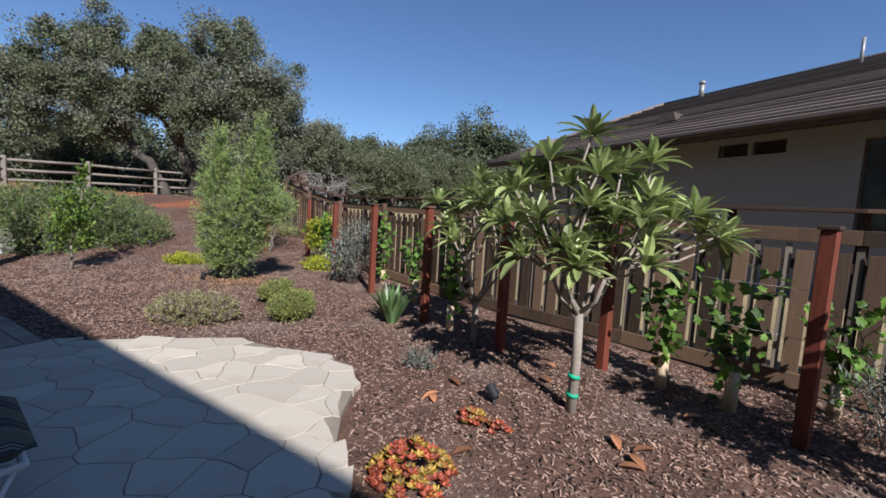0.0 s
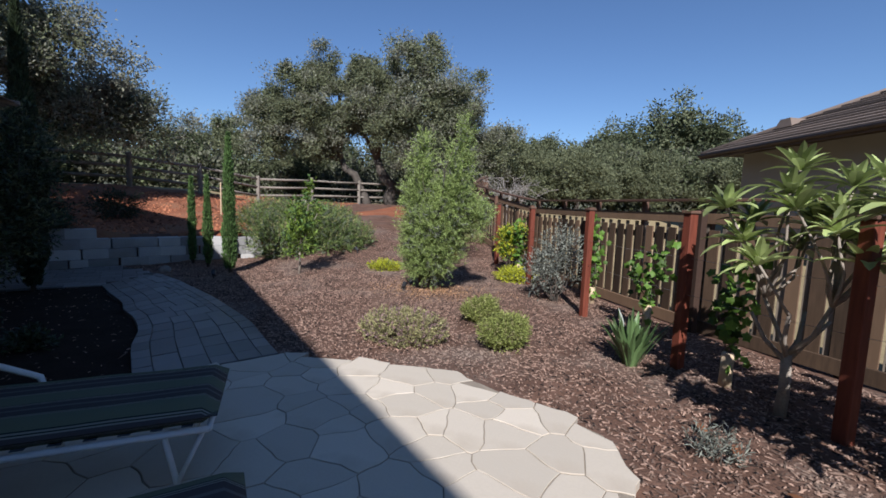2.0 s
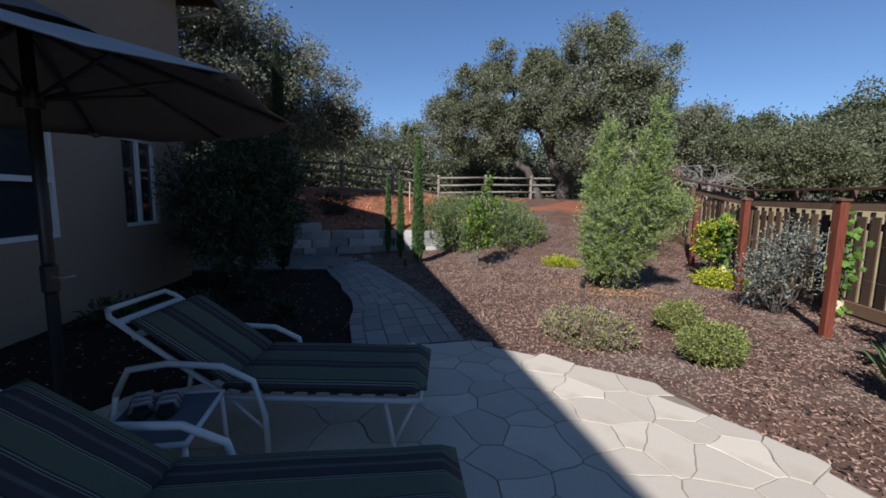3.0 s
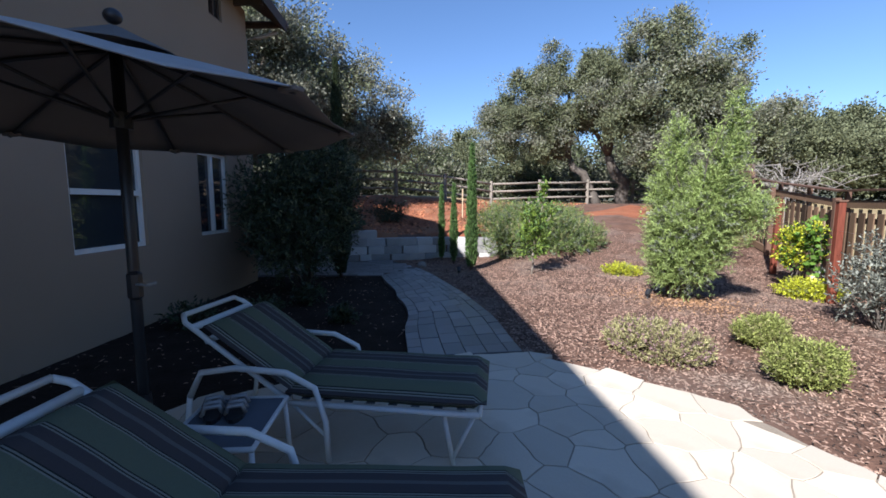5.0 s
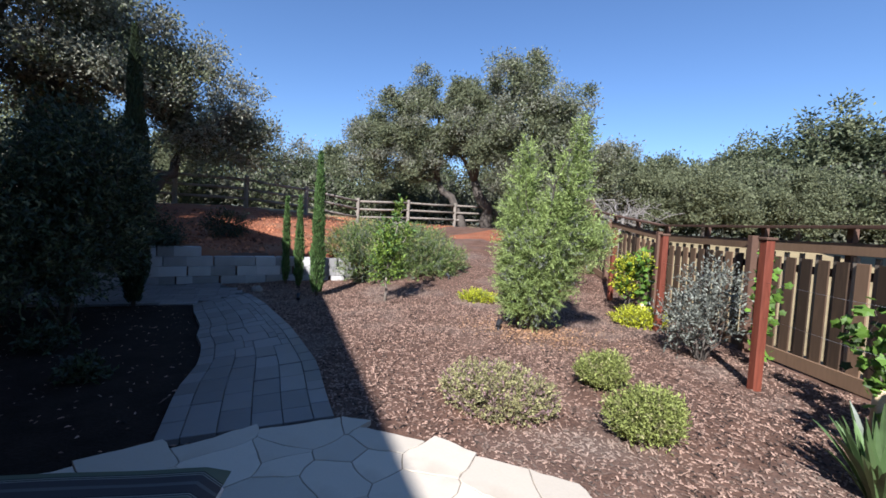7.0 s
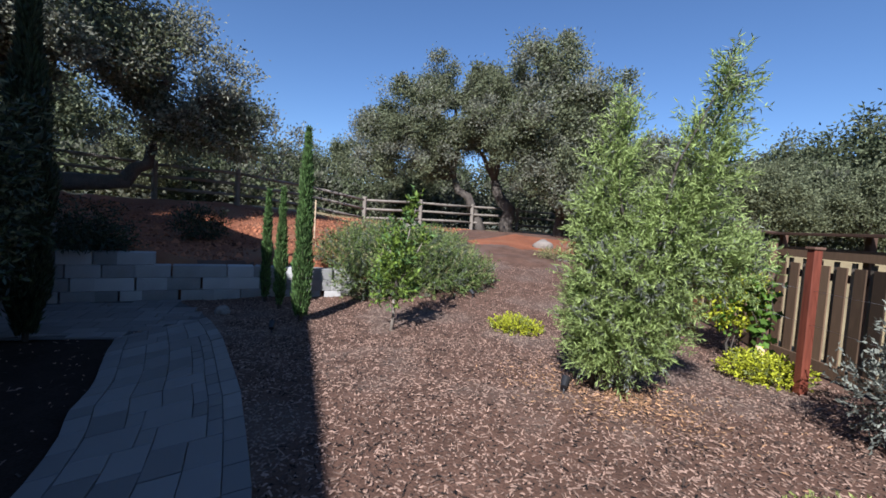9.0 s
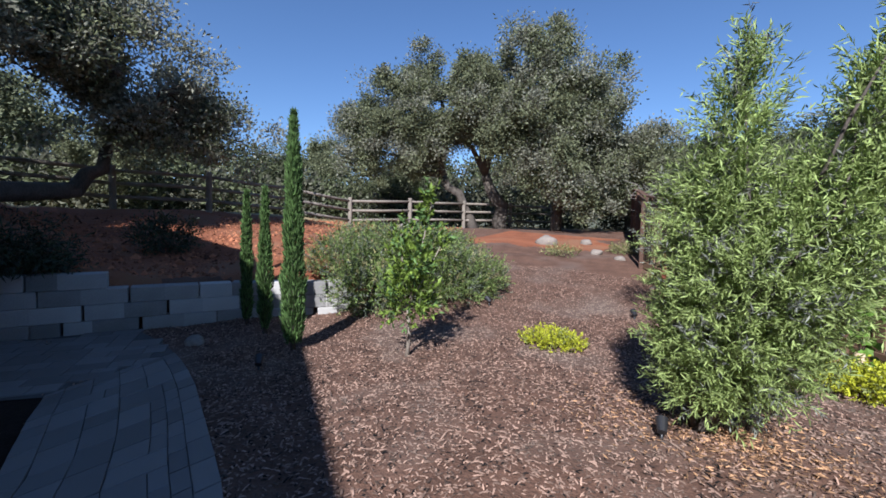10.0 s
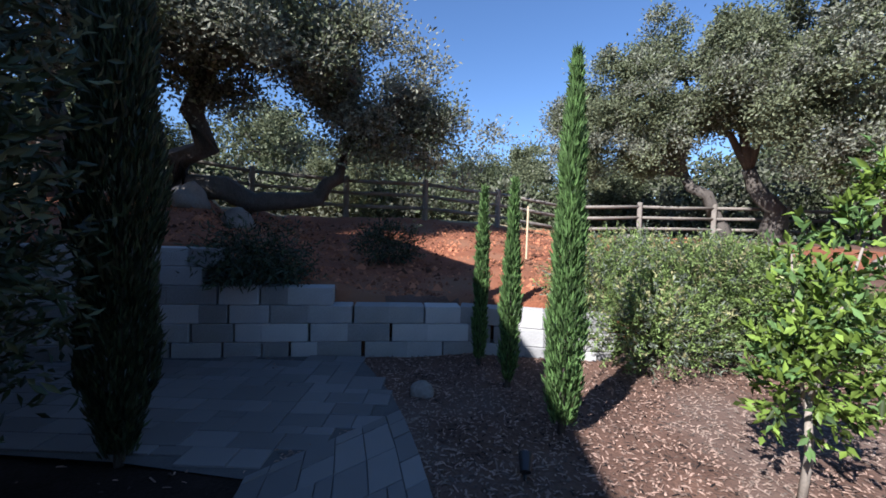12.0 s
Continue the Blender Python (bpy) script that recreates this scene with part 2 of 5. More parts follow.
def leaves(name, at, way, length, width, mat, parent=None, label="", fold=0.35):
    """Many small folded leaves in one mesh: at and way are (n, 3), length and width numbers or (n,)."""
    n = len(at)
    way = unit(way)
    side = unit(np.cross(way, rng.normal(size=(n, 3))))
    top = np.cross(side, way)
    L, W = np.broadcast_to(length, n)[:, None], np.broadcast_to(width, n)[:, None]
    mid = at + way * L * 0.45
    v = np.stack([at, mid + side * W * 0.5 + top * W * fold, at + way * L, mid - side * W * 0.5 + top * W * fold], 1).reshape(-1, 3)
    i = np.arange(n)[:, None] * 4
    f = np.concatenate([i + [0, 1, 2], i + [0, 2, 3]], 0)
    me = bpy.data.meshes.new(name)
    me.vertices.add(len(v))
    me.vertices.foreach_set("co", v.ravel())
    me.loops.add(f.size)
    me.loops.foreach_set("vertex_index", f.ravel().astype(np.int32))
    me.polygons.add(len(f))
    me.polygons.foreach_set("loop_start", np.arange(0, f.size, 3, dtype=np.int32))
    me.update(calc_edges=True)
    return link_mesh(name, me, mat, parent, label)


def ball(n):
    """Points spread in a unit ball, denser towards its skin."""
    return unit(rng.normal(size=(n, 3))) * (rng.random((n, 1)) ** 0.45)


# ---- the ground ----
XB_Y = [-30, 1.5, 4.08, 6.25, 7.45, 8.4, 10, 13, 17, 40]
XB_X = [-13.5, -12.2, -11.43, -10.6, -10.1, -9.2, -8.9, -9.6, -12.5, -20]


def bank(y):
    """Where the bank above the retaining wall begins, at y."""
    return np.interp(y, XB_Y, XB_X)


def gz(x, y):
    """The height of the ground."""
    x, y = np.asarray(x, float), np.asarray(y, float)
    q = -0.5 * x + 0.87 * y
    b = np.interp(q, [10.5, 12, 15.5, 18.6, 22.5, 40, 200], [0, 0.12, 0.62, 1.05, 1.45, 1.7, 2.5]) * np.clip((y - 5) / 4, 0, 1)
    d = bank(y) - x
    top = np.interp(y, [4.6, 5.0, 6.0, 6.4, 8, 10], [1.2, 0.82, 0.8, 0.62, 0.6, 0.66])
    hill = top + 0.14 * np.clip(d, 0, 8.5) + 0.01 * np.clip(d - 8.5, 0, 200)
    soft = np.interp(y, [8.2, 9.2], [0.16, 1.3])
    b = b + np.clip((np.hypot(x + 4, y - 6) - 48) / 60, 0, 1) * 9 * np.clip((y + 25) / 30, 0, 1)
    return np.where(d > 0, np.maximum(b, hill * np.clip(d / soft, 0, 1)), b)


def ground_at(x, y):
    return float(gz(x, y))


def axis(lo, hi, step, far):
    core = np.arange(lo, hi + step / 2, step)
    out = step * 1.25 ** np.arange(1, 40)
    out = np.cumsum(out)
    out = np.append(out[out < far], far)
    return np.concatenate([lo - out[::-1], core, hi + out])


def build_ground():
    xs, ys = axis(-21, 6, 0.12, 900), axis(-4, 24, 0.12, 900)
    X, Y = np.meshgrid(xs, ys)
    Z = gz(X, Y)
    near = np.exp(-np.maximum(0, np.hypot(X + 6, Y - 8) - 18) / 10)
    bumps = np.array([[noise.noise((x * 1.1, y * 1.1, 0)) * 0.03 + noise.noise((x * 4, y * 4, 3)) * 0.012 for x in xs] for y in ys])
    Z = Z + bumps * near
    v = np.stack([X, Y, Z], -1).reshape(-1, 3)
    ny, nx = X.shape
    i = (np.arange(ny - 1)[:, None] * nx + np.arange(nx - 1)[None]).ravel()
    f = np.stack([i, i + 1, i + 1 + nx, i + nx], 1)
    ob = raw("ground", v, f, M["mulch"], smooth=True)
    me = ob.data
    me.materials.append(M["clay"])
    me.materials.append(M["grass"])
    me.materials.append(M["hill"])
    me.materials.append(M["shade_soil"])
    c = v[f].mean(1)
    wob = np.array([noise.noise((a * 0.9, b * 0.9, 9)) for a, b in c[:, :2]])
    d = bank(c[:, 1]) - c[:, 0]
    k = np.where((d + wob * 0.6 > 0.1) & ((c[:, 1] < 11.5) | (d + wob > 2.2)), 1, 0)
    k[(c[:, 1] > 15.6 + wob * 1.2) & (c[:, 1] < 19) & (c[:, 0] < -7.0 + wob) & (c[:, 0] > -11)] = 1
    rail = np.interp(c[:, 1], [-10, 5.7, 10, 15, 19.6, 24, 40], [-18, -18.4, -17.8, -15.9, -13.65, -11, -6])
    k[(c[:, 0] < rail - 0.4 + wob)] = 2
    k[c[:, 0] > np.interp(c[:, 1], [-0.6, 4.95, 6.98, 14.6, 22], [7.6, 2.25, 0.2, -5.5, -7.2]) + 0.1] = 2
    k[(c[:, 1] > 23) | (c[:, 1] < -9) | (c[:, 0] > 8)] = 2
    k[np.hypot(c[:, 0] + 4, c[:, 1] - 6) > 46] = 3
    # bed by the house: dark soil with the shade painted in
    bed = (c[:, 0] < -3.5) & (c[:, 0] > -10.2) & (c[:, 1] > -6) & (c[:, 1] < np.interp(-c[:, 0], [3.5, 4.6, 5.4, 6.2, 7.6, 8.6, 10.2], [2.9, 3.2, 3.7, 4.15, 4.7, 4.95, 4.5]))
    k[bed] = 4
    me.polygons.foreach_set("material_index", k.astype(np.int32))
    tagged(ob, "brown bark mulch ground rising to a red clay bank", "ground", kind="structure")


build_ground()

# ---- patio and path ----


def inside(x, y, poly):
    r = False
    for (ax, ay), (bx, by) in zip(poly, poly[1:] + poly[:1]):
        if (ay > y) != (by > y) and x < (bx - ax) * (y - ay) / (by - ay) + ax:
            r = not r
    return r


PATIO = [(-4.32, 2.8), (-3.76, 3.84), (-3.4, 4.02), (-2.9, 4.11), (-2.45, 4.17), (-2.15, 4.27), (-1.8, 4.2), (-1.45, 4.04), (-1.1, 3.93), (-0.78, 3.78), (-0.66, 3.45), (-0.6, 3.2), (-0.6, 2.85),
         (-0.53, 2.4), (-0.4, 2.15), (-0.4, 1.9), (-0.15, 1.45), (0.3, 0.85), (0.9, 0.2), (1.6, -0.6), (2.4, -1.6), (2.6, -2.6), (-1.2, -3.0), (-3.9, -1.0), (-4.3, 0.2), (-4.48, 1.0), (-4.5, 1.6), (-4.35, 2.2)]


def clip(poly, p, n):
    """Cuts a convex polygon by the half plane behind p along n."""
    out = []
    for i, a in enumerate(poly):
        b = poly[(i + 1) % len(poly)]
        da, db = (a - p).dot(n), (b - p).dot(n)
        if da <= 0:
            out.append(a)
        if (da < 0) != (db < 0) and abs(da - db) > 1e-9:
            out.append(a.lerp(b, da / (da - db)))
    return out


def slab(name, poly, z0, z1, mat, parent, chamfer=0.012, rough=0.0):
    """A flat stone with a chamfered rim; poly in metres."""
    c = sum(poly, Vector((0, 0))) / len(poly)
    n = len(poly)
    local = [p - c for p in poly]
    vs = [(p.x, p.y, z0) for p in local] + [(p.x, p.y, z1 - chamfer * 0.7) for p in local]
    vs += [(p.x * (1 - chamfer / max(p.length, 0.05)), p.y * (1 - chamfer / max(p.length, 0.05)), z1 + random.uniform(-rough, rough)) for p in local]
    fs = [[k * n + i, k * n + (i + 1) % n, (k + 1) * n + (i + 1) % n, (k + 1) * n + i] for k in (0, 1) for i in range(n)] + [[2 * n + i for i in range(n)]]
    ob = raw(name, vs, fs, mat, parent)
    ob.location = (c.x, c.y, 0)
    return ob


def jag(poly, gap, wave, seed):
    """Shrinks a cell by half a joint and gives its sides a broken line."""
    c = sum(poly, Vector((0, 0))) / len(poly)
    out = []
    for i, a in enumerate(poly):
        b = poly[(i + 1) % len(poly)]
        k = max(1, int((b - a).length / 0.06))
        for j in range(k):
            p = a.lerp(b, j / k)
            w = Vector((noise.noise((p.x * 5, p.y * 5, seed)), noise.noise((p.x * 5, p.y * 5, seed + 7)))) * wave
            w += Vector((noise.noise((p.x * 17, p.y * 17, seed)), noise.noise((p.x * 17, p.y * 17, seed + 7)))) * 0.012
            p = p + w
            d = (c - p)
            out.append(p + d.normalized() * min(gap, d.length * 0.4))
    return out


def build_patio():
    base = thing("patio", label="cream flagstone patio of irregular stones with sand joints", category="patio", kind="structure")
    bm = bmesh.new()
    bm.faces.new([bm.verts.new((x, y, 0.0475)) for x, y in PATIO])
    low = bmesh.ops.extrude_face_region(bm, geom=bm.faces[:])
    bmesh.ops.translate(bm, verts=[g for g in low["geom"] if isinstance(g, bmesh.types.BMVert)], vec=(0, 0, -0.06))
    c = Vector((-1.8, 1.2, 0))
    bmesh.ops.scale(bm, verts=bm.verts, vec=(0.965, 0.965, 1), space=Matrix.Translation(-c))
    part("bed", bm, M["mortar"], base)
    r = random.Random(5)
    seeds, size = [], []                                     # stones of mixed size: each centre has its own reach
    for _ in range(4500):
        p, q = Vector((r.uniform(-5.1, 2.8), r.uniform(-3.2, 4.5))), r.choice((0.25, 0.21, 0.17, 0.17, 0.13, 0.1))
        if inside(p.x, p.y, PATIO) and all((p - o).length > 0.82 * (q + w) for o, w in zip(seeds, size)):
            seeds.append(p)
            size.append(q)
    rim = []                                                 # sides of the outline, with their outward normals
    for a, b in zip(PATIO, PATIO[1:] + PATIO[:1]):
        a, b = Vector(a), Vector(b)
        nrm = Vector(((b - a).y, -(b - a).x)).normalized()
        mid = (a + b) / 2
        rim.append((a, b, mid, -nrm if inside(*(mid + nrm * 0.03), PATIO) else nrm))
    for s, w in zip(seeds, size):
        poly = [s + Vector(d) for d in ((-0.6, -0.6), (0.6, -0.6), (0.6, 0.6), (-0.6, 0.6))]
        for o, v in zip(seeds, size):
            d = (o - s).length
            if o is not s and d < 1.3:
                poly = clip(poly, s.lerp(o, 0.5 + (w * w - v * v) / (2 * d * d)), o - s)
                if len(poly) < 3:
                    break
        for a, b, mid, nrm in rim:
            f = max(0, min(1, (s - a).dot(b - a) / (b - a).length_squared))
            if (s - a.lerp(b, f)).length < 0.4 and (s - mid).dot(nrm) < 0 and len(poly) > 2:
                poly = clip(poly, mid + nrm * r.uniform(-0.06, 0.08), nrm + Vector((r.uniform(-0.3, 0.3), r.uniform(-0.3, 0.3))))
        if len(poly) >= 3:
            slab("flagstone", jag(poly, 0.0042, 0.034, 3), -0.02, 0.053 + r.uniform(-0.002, 0.002), M["stone"], base, 0.003)


RIGHT = [(-3.76, 3.86), (-4.12, 4.07), (-4.82, 4.51), (-5.3, 4.73), (-6.2, 5.13), (-7.1, 5.46), (-7.79, 5.71), (-8.4, 5.89), (-8.9, 6.0)]
LEFT = [(-4.32, 2.87), (-5.12, 3.32), (-5.62, 3.7), (-6.16, 3.97), (-6.6, 4.1), (-7.05, 4.34), (-7.9, 4.62), (-8.3, 4.78), (-8.46, 4.84)]
COURT = [(-8.46, 4.84), (-8.9, 6.0), (-9.2, 6.06), (-9.8, 6.12), (-10.2, 6.14), (-10.46, 6.02), (-10.76, 5.4), (-11.3, 4.05), (-12.1, 1.6), (-10.6, 1.7), (-8.97, 4.2)]


def along(line, s):
    pts = [Vector(p) for p in line]
    d = [0.0]
    for a, b in zip(pts, pts[1:]):
        d.append(d[-1] + (b - a).length)
    s *= d[-1]
    for i in range(len(pts) - 1):
        if s <= d[i + 1] or i == len(pts) - 2:
            return pts[i].lerp(pts[i + 1], (s - d[i]) / (d[i + 1] - d[i]))


def laid(nu, nv, rnd):
    """Fills a grid of unit squares with oblong pavers of three sizes; gives (u0, v0, u1, v1)."""
    used, out = set(), []
    for u in range(nu):
        for v in range(nv):
            if (u, v) in used:
                continue
            for du, dv in rnd.sample(((3, 2), (2, 2), (3, 3), (2, 3), (3, 2)), 5) + [(2, 1), (1, 2), (1, 1)]:
                cells = {(u + i, v + j) for i in range(du) for j in range(dv)}
                if u + du <= nu and v + dv <= nv and not cells & used:
                    used |= cells
                    out.append((u, v, u + du, v + dv))
                    break
    return out


def build_path():
    base = thing("paved_path", label="curved walkway of blue-grey concrete pavers in mixed sizes", category="path", kind="structure")
    bm = bmesh.new()
    rows = [(along(LEFT, i / 40), along(RIGHT, i / 40)) for i in range(41)]
    va = [[bm.verts.new((*p.lerp(q, 0.02), 0.029)), bm.verts.new((*p.lerp(q, 0.98), 0.029))] for p, q in rows]
    for a, b in zip(va, va[1:]):
        bm.faces.new((a[0], a[1], b[1], b[0]))
    part("sand_bed", bm, M["joint"], base)
    r = random.Random(3)
    nu, edge = 46, 0.13
    spots = [(u0 / nu, edge + (1 - 2 * edge) * v0 / 8, u1 / nu, edge + (1 - 2 * edge) * v1 / 8) for u0, v0, u1, v1 in laid(nu, 8, r)]
    for e0, e1 in ((0.0, edge), (1 - edge, 1.0)):              # a row along either side
        u = 0.0
        while u < 0.985:
            b = min(1.0, u + r.choice((0.036, 0.05, 0.055)))
            spots.append((u, e0, b, e1))
            u = b
    for a, e0, b, e1 in spots:
        q = []
        for u, e in ((a, e0), (b, e0), (b, e1), (a, e1)):
            q.append(along(LEFT, u).lerp(along(RIGHT, u), e))
        c = sum(q, Vector((0, 0))) / 4
        q = [p + (c - p).normalized() * 0.0045 for p in q]
        slab("paver", q, -0.02, 0.04 + r.uniform(-0.003, 0.003), M["paver"], base, 0.005)
    bm = bmesh.new()
    bm.faces.new([bm.verts.new((*p, 0.024)) for p in COURT])
    part("sand_bed", bm, M["joint"], base)
    u, v = Vector((-0.5, -0.87)), Vector((-0.87, 0.5))
    for a, b, c, d in laid(60, 40, r):
        o = Vector((-8.0, 5.6))
        q = [o + u * (i * 0.105) + v * (j * 0.105 - 0.3) for i, j in ((a, b), (c, b), (c, d), (a, d))]
        m = sum(q, Vector((0, 0))) / 4
        if sum(inside(p.x, p.y, COURT) for p in q) < 3:
            continue
        q = [p + (m - p).normalized() * 0.0045 for p in q]
        slab("paver", q, -0.02, 0.036 + r.uniform(-0.002, 0.002), M["paver"], base, 0.005)


# ---- retaining wall ----


def build_retaining_wall():
    base = thing("retaining_wall", label="stepped garden wall of grey split-face concrete blocks", category="retaining wall", kind="structure")
    pts = [Vector((float(bank(y)), y)) for y in np.arange(1.5, 8.6, 0.05)]
    pts = [p + Vector((0.06, 0)) for p in pts]
    r = random.Random(4)
    bms = {}

    def mesh(w, h):
        if (w, h) not in bms:
            bm = box(bmesh.new(), (w - 0.004, 0.26, h - 0.003), (0, 0, 0), None, 0.009)
            for vv in bm.verts:
                if vv.co.y < 0:
                    vv.co.y += random.uniform(-0.015, 0.012)
            me = bpy.data.meshes.new("block")
            bm.to_mesh(me)
            bm.free()
            me.materials.append(M["block"])
            bms[(w, h)] = me
        return bms[(w, h)]
    d = [0.0]
    for a, b in zip(pts, pts[1:]):
        d.append(d[-1] + (b - a).length)
    for course in range(6):
        h, z = 0.205, 0.205 * course - 0.02
        s = r.uniform(-0.3, 0)
        while s < d[-1]:
            w = r.choice((0.3, 0.42, 0.5))
            m = min(max(s + w / 2, 0), d[-1] - 0.01)
            s += w
            i = max(k for k in range(len(d)) if d[k] <= m)
            p = pts[min(i, len(pts) - 2)]
            t = (pts[min(i + 4, len(pts) - 1)] - pts[max(i - 4, 0)])
            top = 1.3 if p.y < 4.7 else 0.9 if p.y < 6.0 else 0.68
            if z + h > top + 0.06:
                continue
            ob = new("block", mesh(w, h))
            ob.parent = base
            ob.matrix_basis = pose(p.x - 0.03 * course * 0.3, p.y, z + h / 2, 0, 0, math.degrees(math.atan2(t.y, t.x)) + 180)


# ---- fences ----
FENCE = [(7.6, -0.6), (2.25, 4.95), (0.2, 6.98), (-5.5, 14.6), (-7.2, 22.0)]


def build_fence():
    base = thing("wooden_fence", label="weathered redwood board fence with a top rail on posts", category="fence", kind="structure")
    front, back = box(bmesh.new(), (0.135, 0.018, 1.0), (0, 0, 0.5), None, 0.002), box(bmesh.new(), (0.05, 0.03, 1.0), (0, 0, 0.5), None, 0.002)
    mesh = []
    for bm, nm, mt in ((front, "board", "fence"), (back, "narrow_board", "fence_grey")):
        me = bpy.data.meshes.new(nm)
        bm.to_mesh(me)
        bm.free()
        me.materials.append(M[mt])
        mesh.append(me)
    r = random.Random(8)
    for a, b in zip(FENCE, FENCE[1:]):
        a, b = Vector(a), Vector(b)
        n = max(1, round((b - a).length / 2.2))
        turn = math.degrees(math.atan2((b - a).y, (b - a).x))
        side = Vector((-(b - a).y, (b - a).x)).normalized()      # away from the neighbour
        if side.x > 0:
            side = -side
        for k in range(n):
            p, q = a.lerp(b, k / n), a.lerp(b, (k + 1) / n)
            zp, zq = ground_at(*p), ground_at(*q)
            P = lambda v, z: (v.x, v.y, z)
            part("post", box(bmesh.new(), (0.09, 0.09, 1.72), (p.x + side.x * (0.09 if p.x < 2 else -0.09), p.y + side.y * (0.09 if p.x < 2 else -0.09), zp + 0.72), Matrix.Rotation(radians(turn), 3, "Z"), 0.004), M["fence_dark"], base)
            part("top_rail", beam(bmesh.new(), P(p, zp + 1.47), P(q, zq + 1.47), 0.05, 0.13, 0.004), M["fence"], base)
            part("cap_rail", beam(bmesh.new(), P(p + side * 0.03, zp + 1.7), P(q + side * 0.03, zq + 1.7), 0.13, 0.035, 0.004), M["fence_dark"], base)
            part("kickboard", beam(bmesh.new(), P(p + side * 0.03, zp + 0.1), P(q + side * 0.03, zq + 0.1), 0.04, 0.16, 0.004), M["fence"], base)
            part("middle_rail", beam(bmesh.new(), P(p - side * 0.03, zp + 1.2), P(q - side * 0.03, zq + 1.2), 0.04, 0.09), M["fence_dark"], base)
            for f in (0.0, 0.5):
                g = p.lerp(q, f) - side * 0.06
                part("back_post", box(bmesh.new(), (0.07, 0.07, 1.75), (g.x, g.y, zp + (zq - zp) * f + 0.81), Matrix.Rotation(radians(turn), 3, "Z"), 0.004), M["fence_dark"], base)
            m = int((q - p).length / 0.215)
            for j in range(m):
                f = p.lerp(q, (j + 0.5) / m)
                z = zp + (zq - zp) * (j + 0.5) / m
                for which, off, sh in ((0, 0.012, 0.0), (1, -0.02, 0.5 / m)):
                    g = p.lerp(q, min(1, (j + 0.5) / m + sh)) + side * off
                    ob = new("board" if which == 0 else "narrow_board", mesh[which])
                    ob.parent = base
                    ob.matrix_basis = Matrix.Translation((g.x, g.y, z + 0.03)) @ Matrix.Rotation(radians(turn + r.uniform(-1.5, 1.5)), 4, "Z") @ Matrix.Diagonal((r.uniform(0.94, 1.05), 1, 1.3 if which == 0 else 1.36, 1))


RED_POSTS = [(2.58, 2.78), (1.66, 4.05), (0.68, 4.42), (-0.2, 5.42), (-1.2, 7.1), (-2.4, 9.1), (-3.63, 11.1)]


def build_red_posts():
    bm = box(bmesh.new(), (0.09, 0.09, 1.62), (0, 0, 0.71), None, 0.006)
    first = None
    for i, (x, y) in enumerate(RED_POSTS):
        m = pose(x, y, ground_at(x, y), 0, 0, 40 if i > 2 else 35)
        if first is None:
            first = thing("trellis_post", label="red-stained square wooden trellis post with flat cap in mulch", category="post", group="trellis posts along the fence")
            part("shaft", bm, M["redwood"], first)
            part("cap", box(bmesh.new(), (0.12, 0.12, 0.03), (0, 0, 1.535), None, 0.006), M["fence_dark"], first)
            first.matrix_basis = m
        else:
            copy_thing(first, m)
    for i, (a, b) in enumerate(zip(RED_POSTS, RED_POSTS[1:])):
        for h in (0.75, 1.1):
            p, q = Vector((*a, ground_at(*a) + h)), Vector((*b, ground_at(*b) + h))
            mid = (p + q) / 2 - Vector((0, 0, 0.015))
            tagged(tubes("trellis_wire", [([p, mid, q], [0.0015] * 3)], M["galv"], sides=4), "thin galvanised trellis wire strung between red posts", "wire", "trellis wires")


RAILS = [(-17.4, -6.5), (-18.0, -3.2), (-18.4, 0.0), (-18.6, 2.9), (-18.4, 5.7), (-18.0, 8.2), (-17.2, 10.4), (-16.6, 12.7), (-15.9, 15.0), (-14.75, 17.2), (-13.65, 19.6), (-12.5, 21.9), (-11.3, 24.2)]


def build_rail_fence():
    base = thing("rail_fence", label="weathered grey split-rail ranch fence with three rails", category="fence", kind="structure")
    for i, (x, y) in enumerate(RAILS):
        z = ground_at(x, y)
        part("post", box(bmesh.new(), (0.15, 0.13, 1.5), (x, y, z + 0.47), Matrix.Rotation(0.4, 3, "Z"), 0.02), M["weathered"], base)
        if i:
            a, b = RAILS[i - 1], (x, y)
            for h in (0.35, 0.72, 1.08):
                p, q = Vector((*a, ground_at(*a) + h)), Vector((*b, z + h))
                mid = (p + q) / 2 + Vector((0, 0, random.uniform(-0.03, 0.02)))
                tubes("rail", [([p, mid, q], [0.05, 0.062, 0.05])], M["weathered"], base, sides=6)


# ---- houses ----
C = Vector((-9.6, 2.75))                       # corner of the house
U, V = Vector((0.79, -0.613)), Vector((-0.613, -0.79))   # along its wall; into it


def house_point(u, v, z):
    p = C + U * u + V * v
    return (p.x, p.y, z)


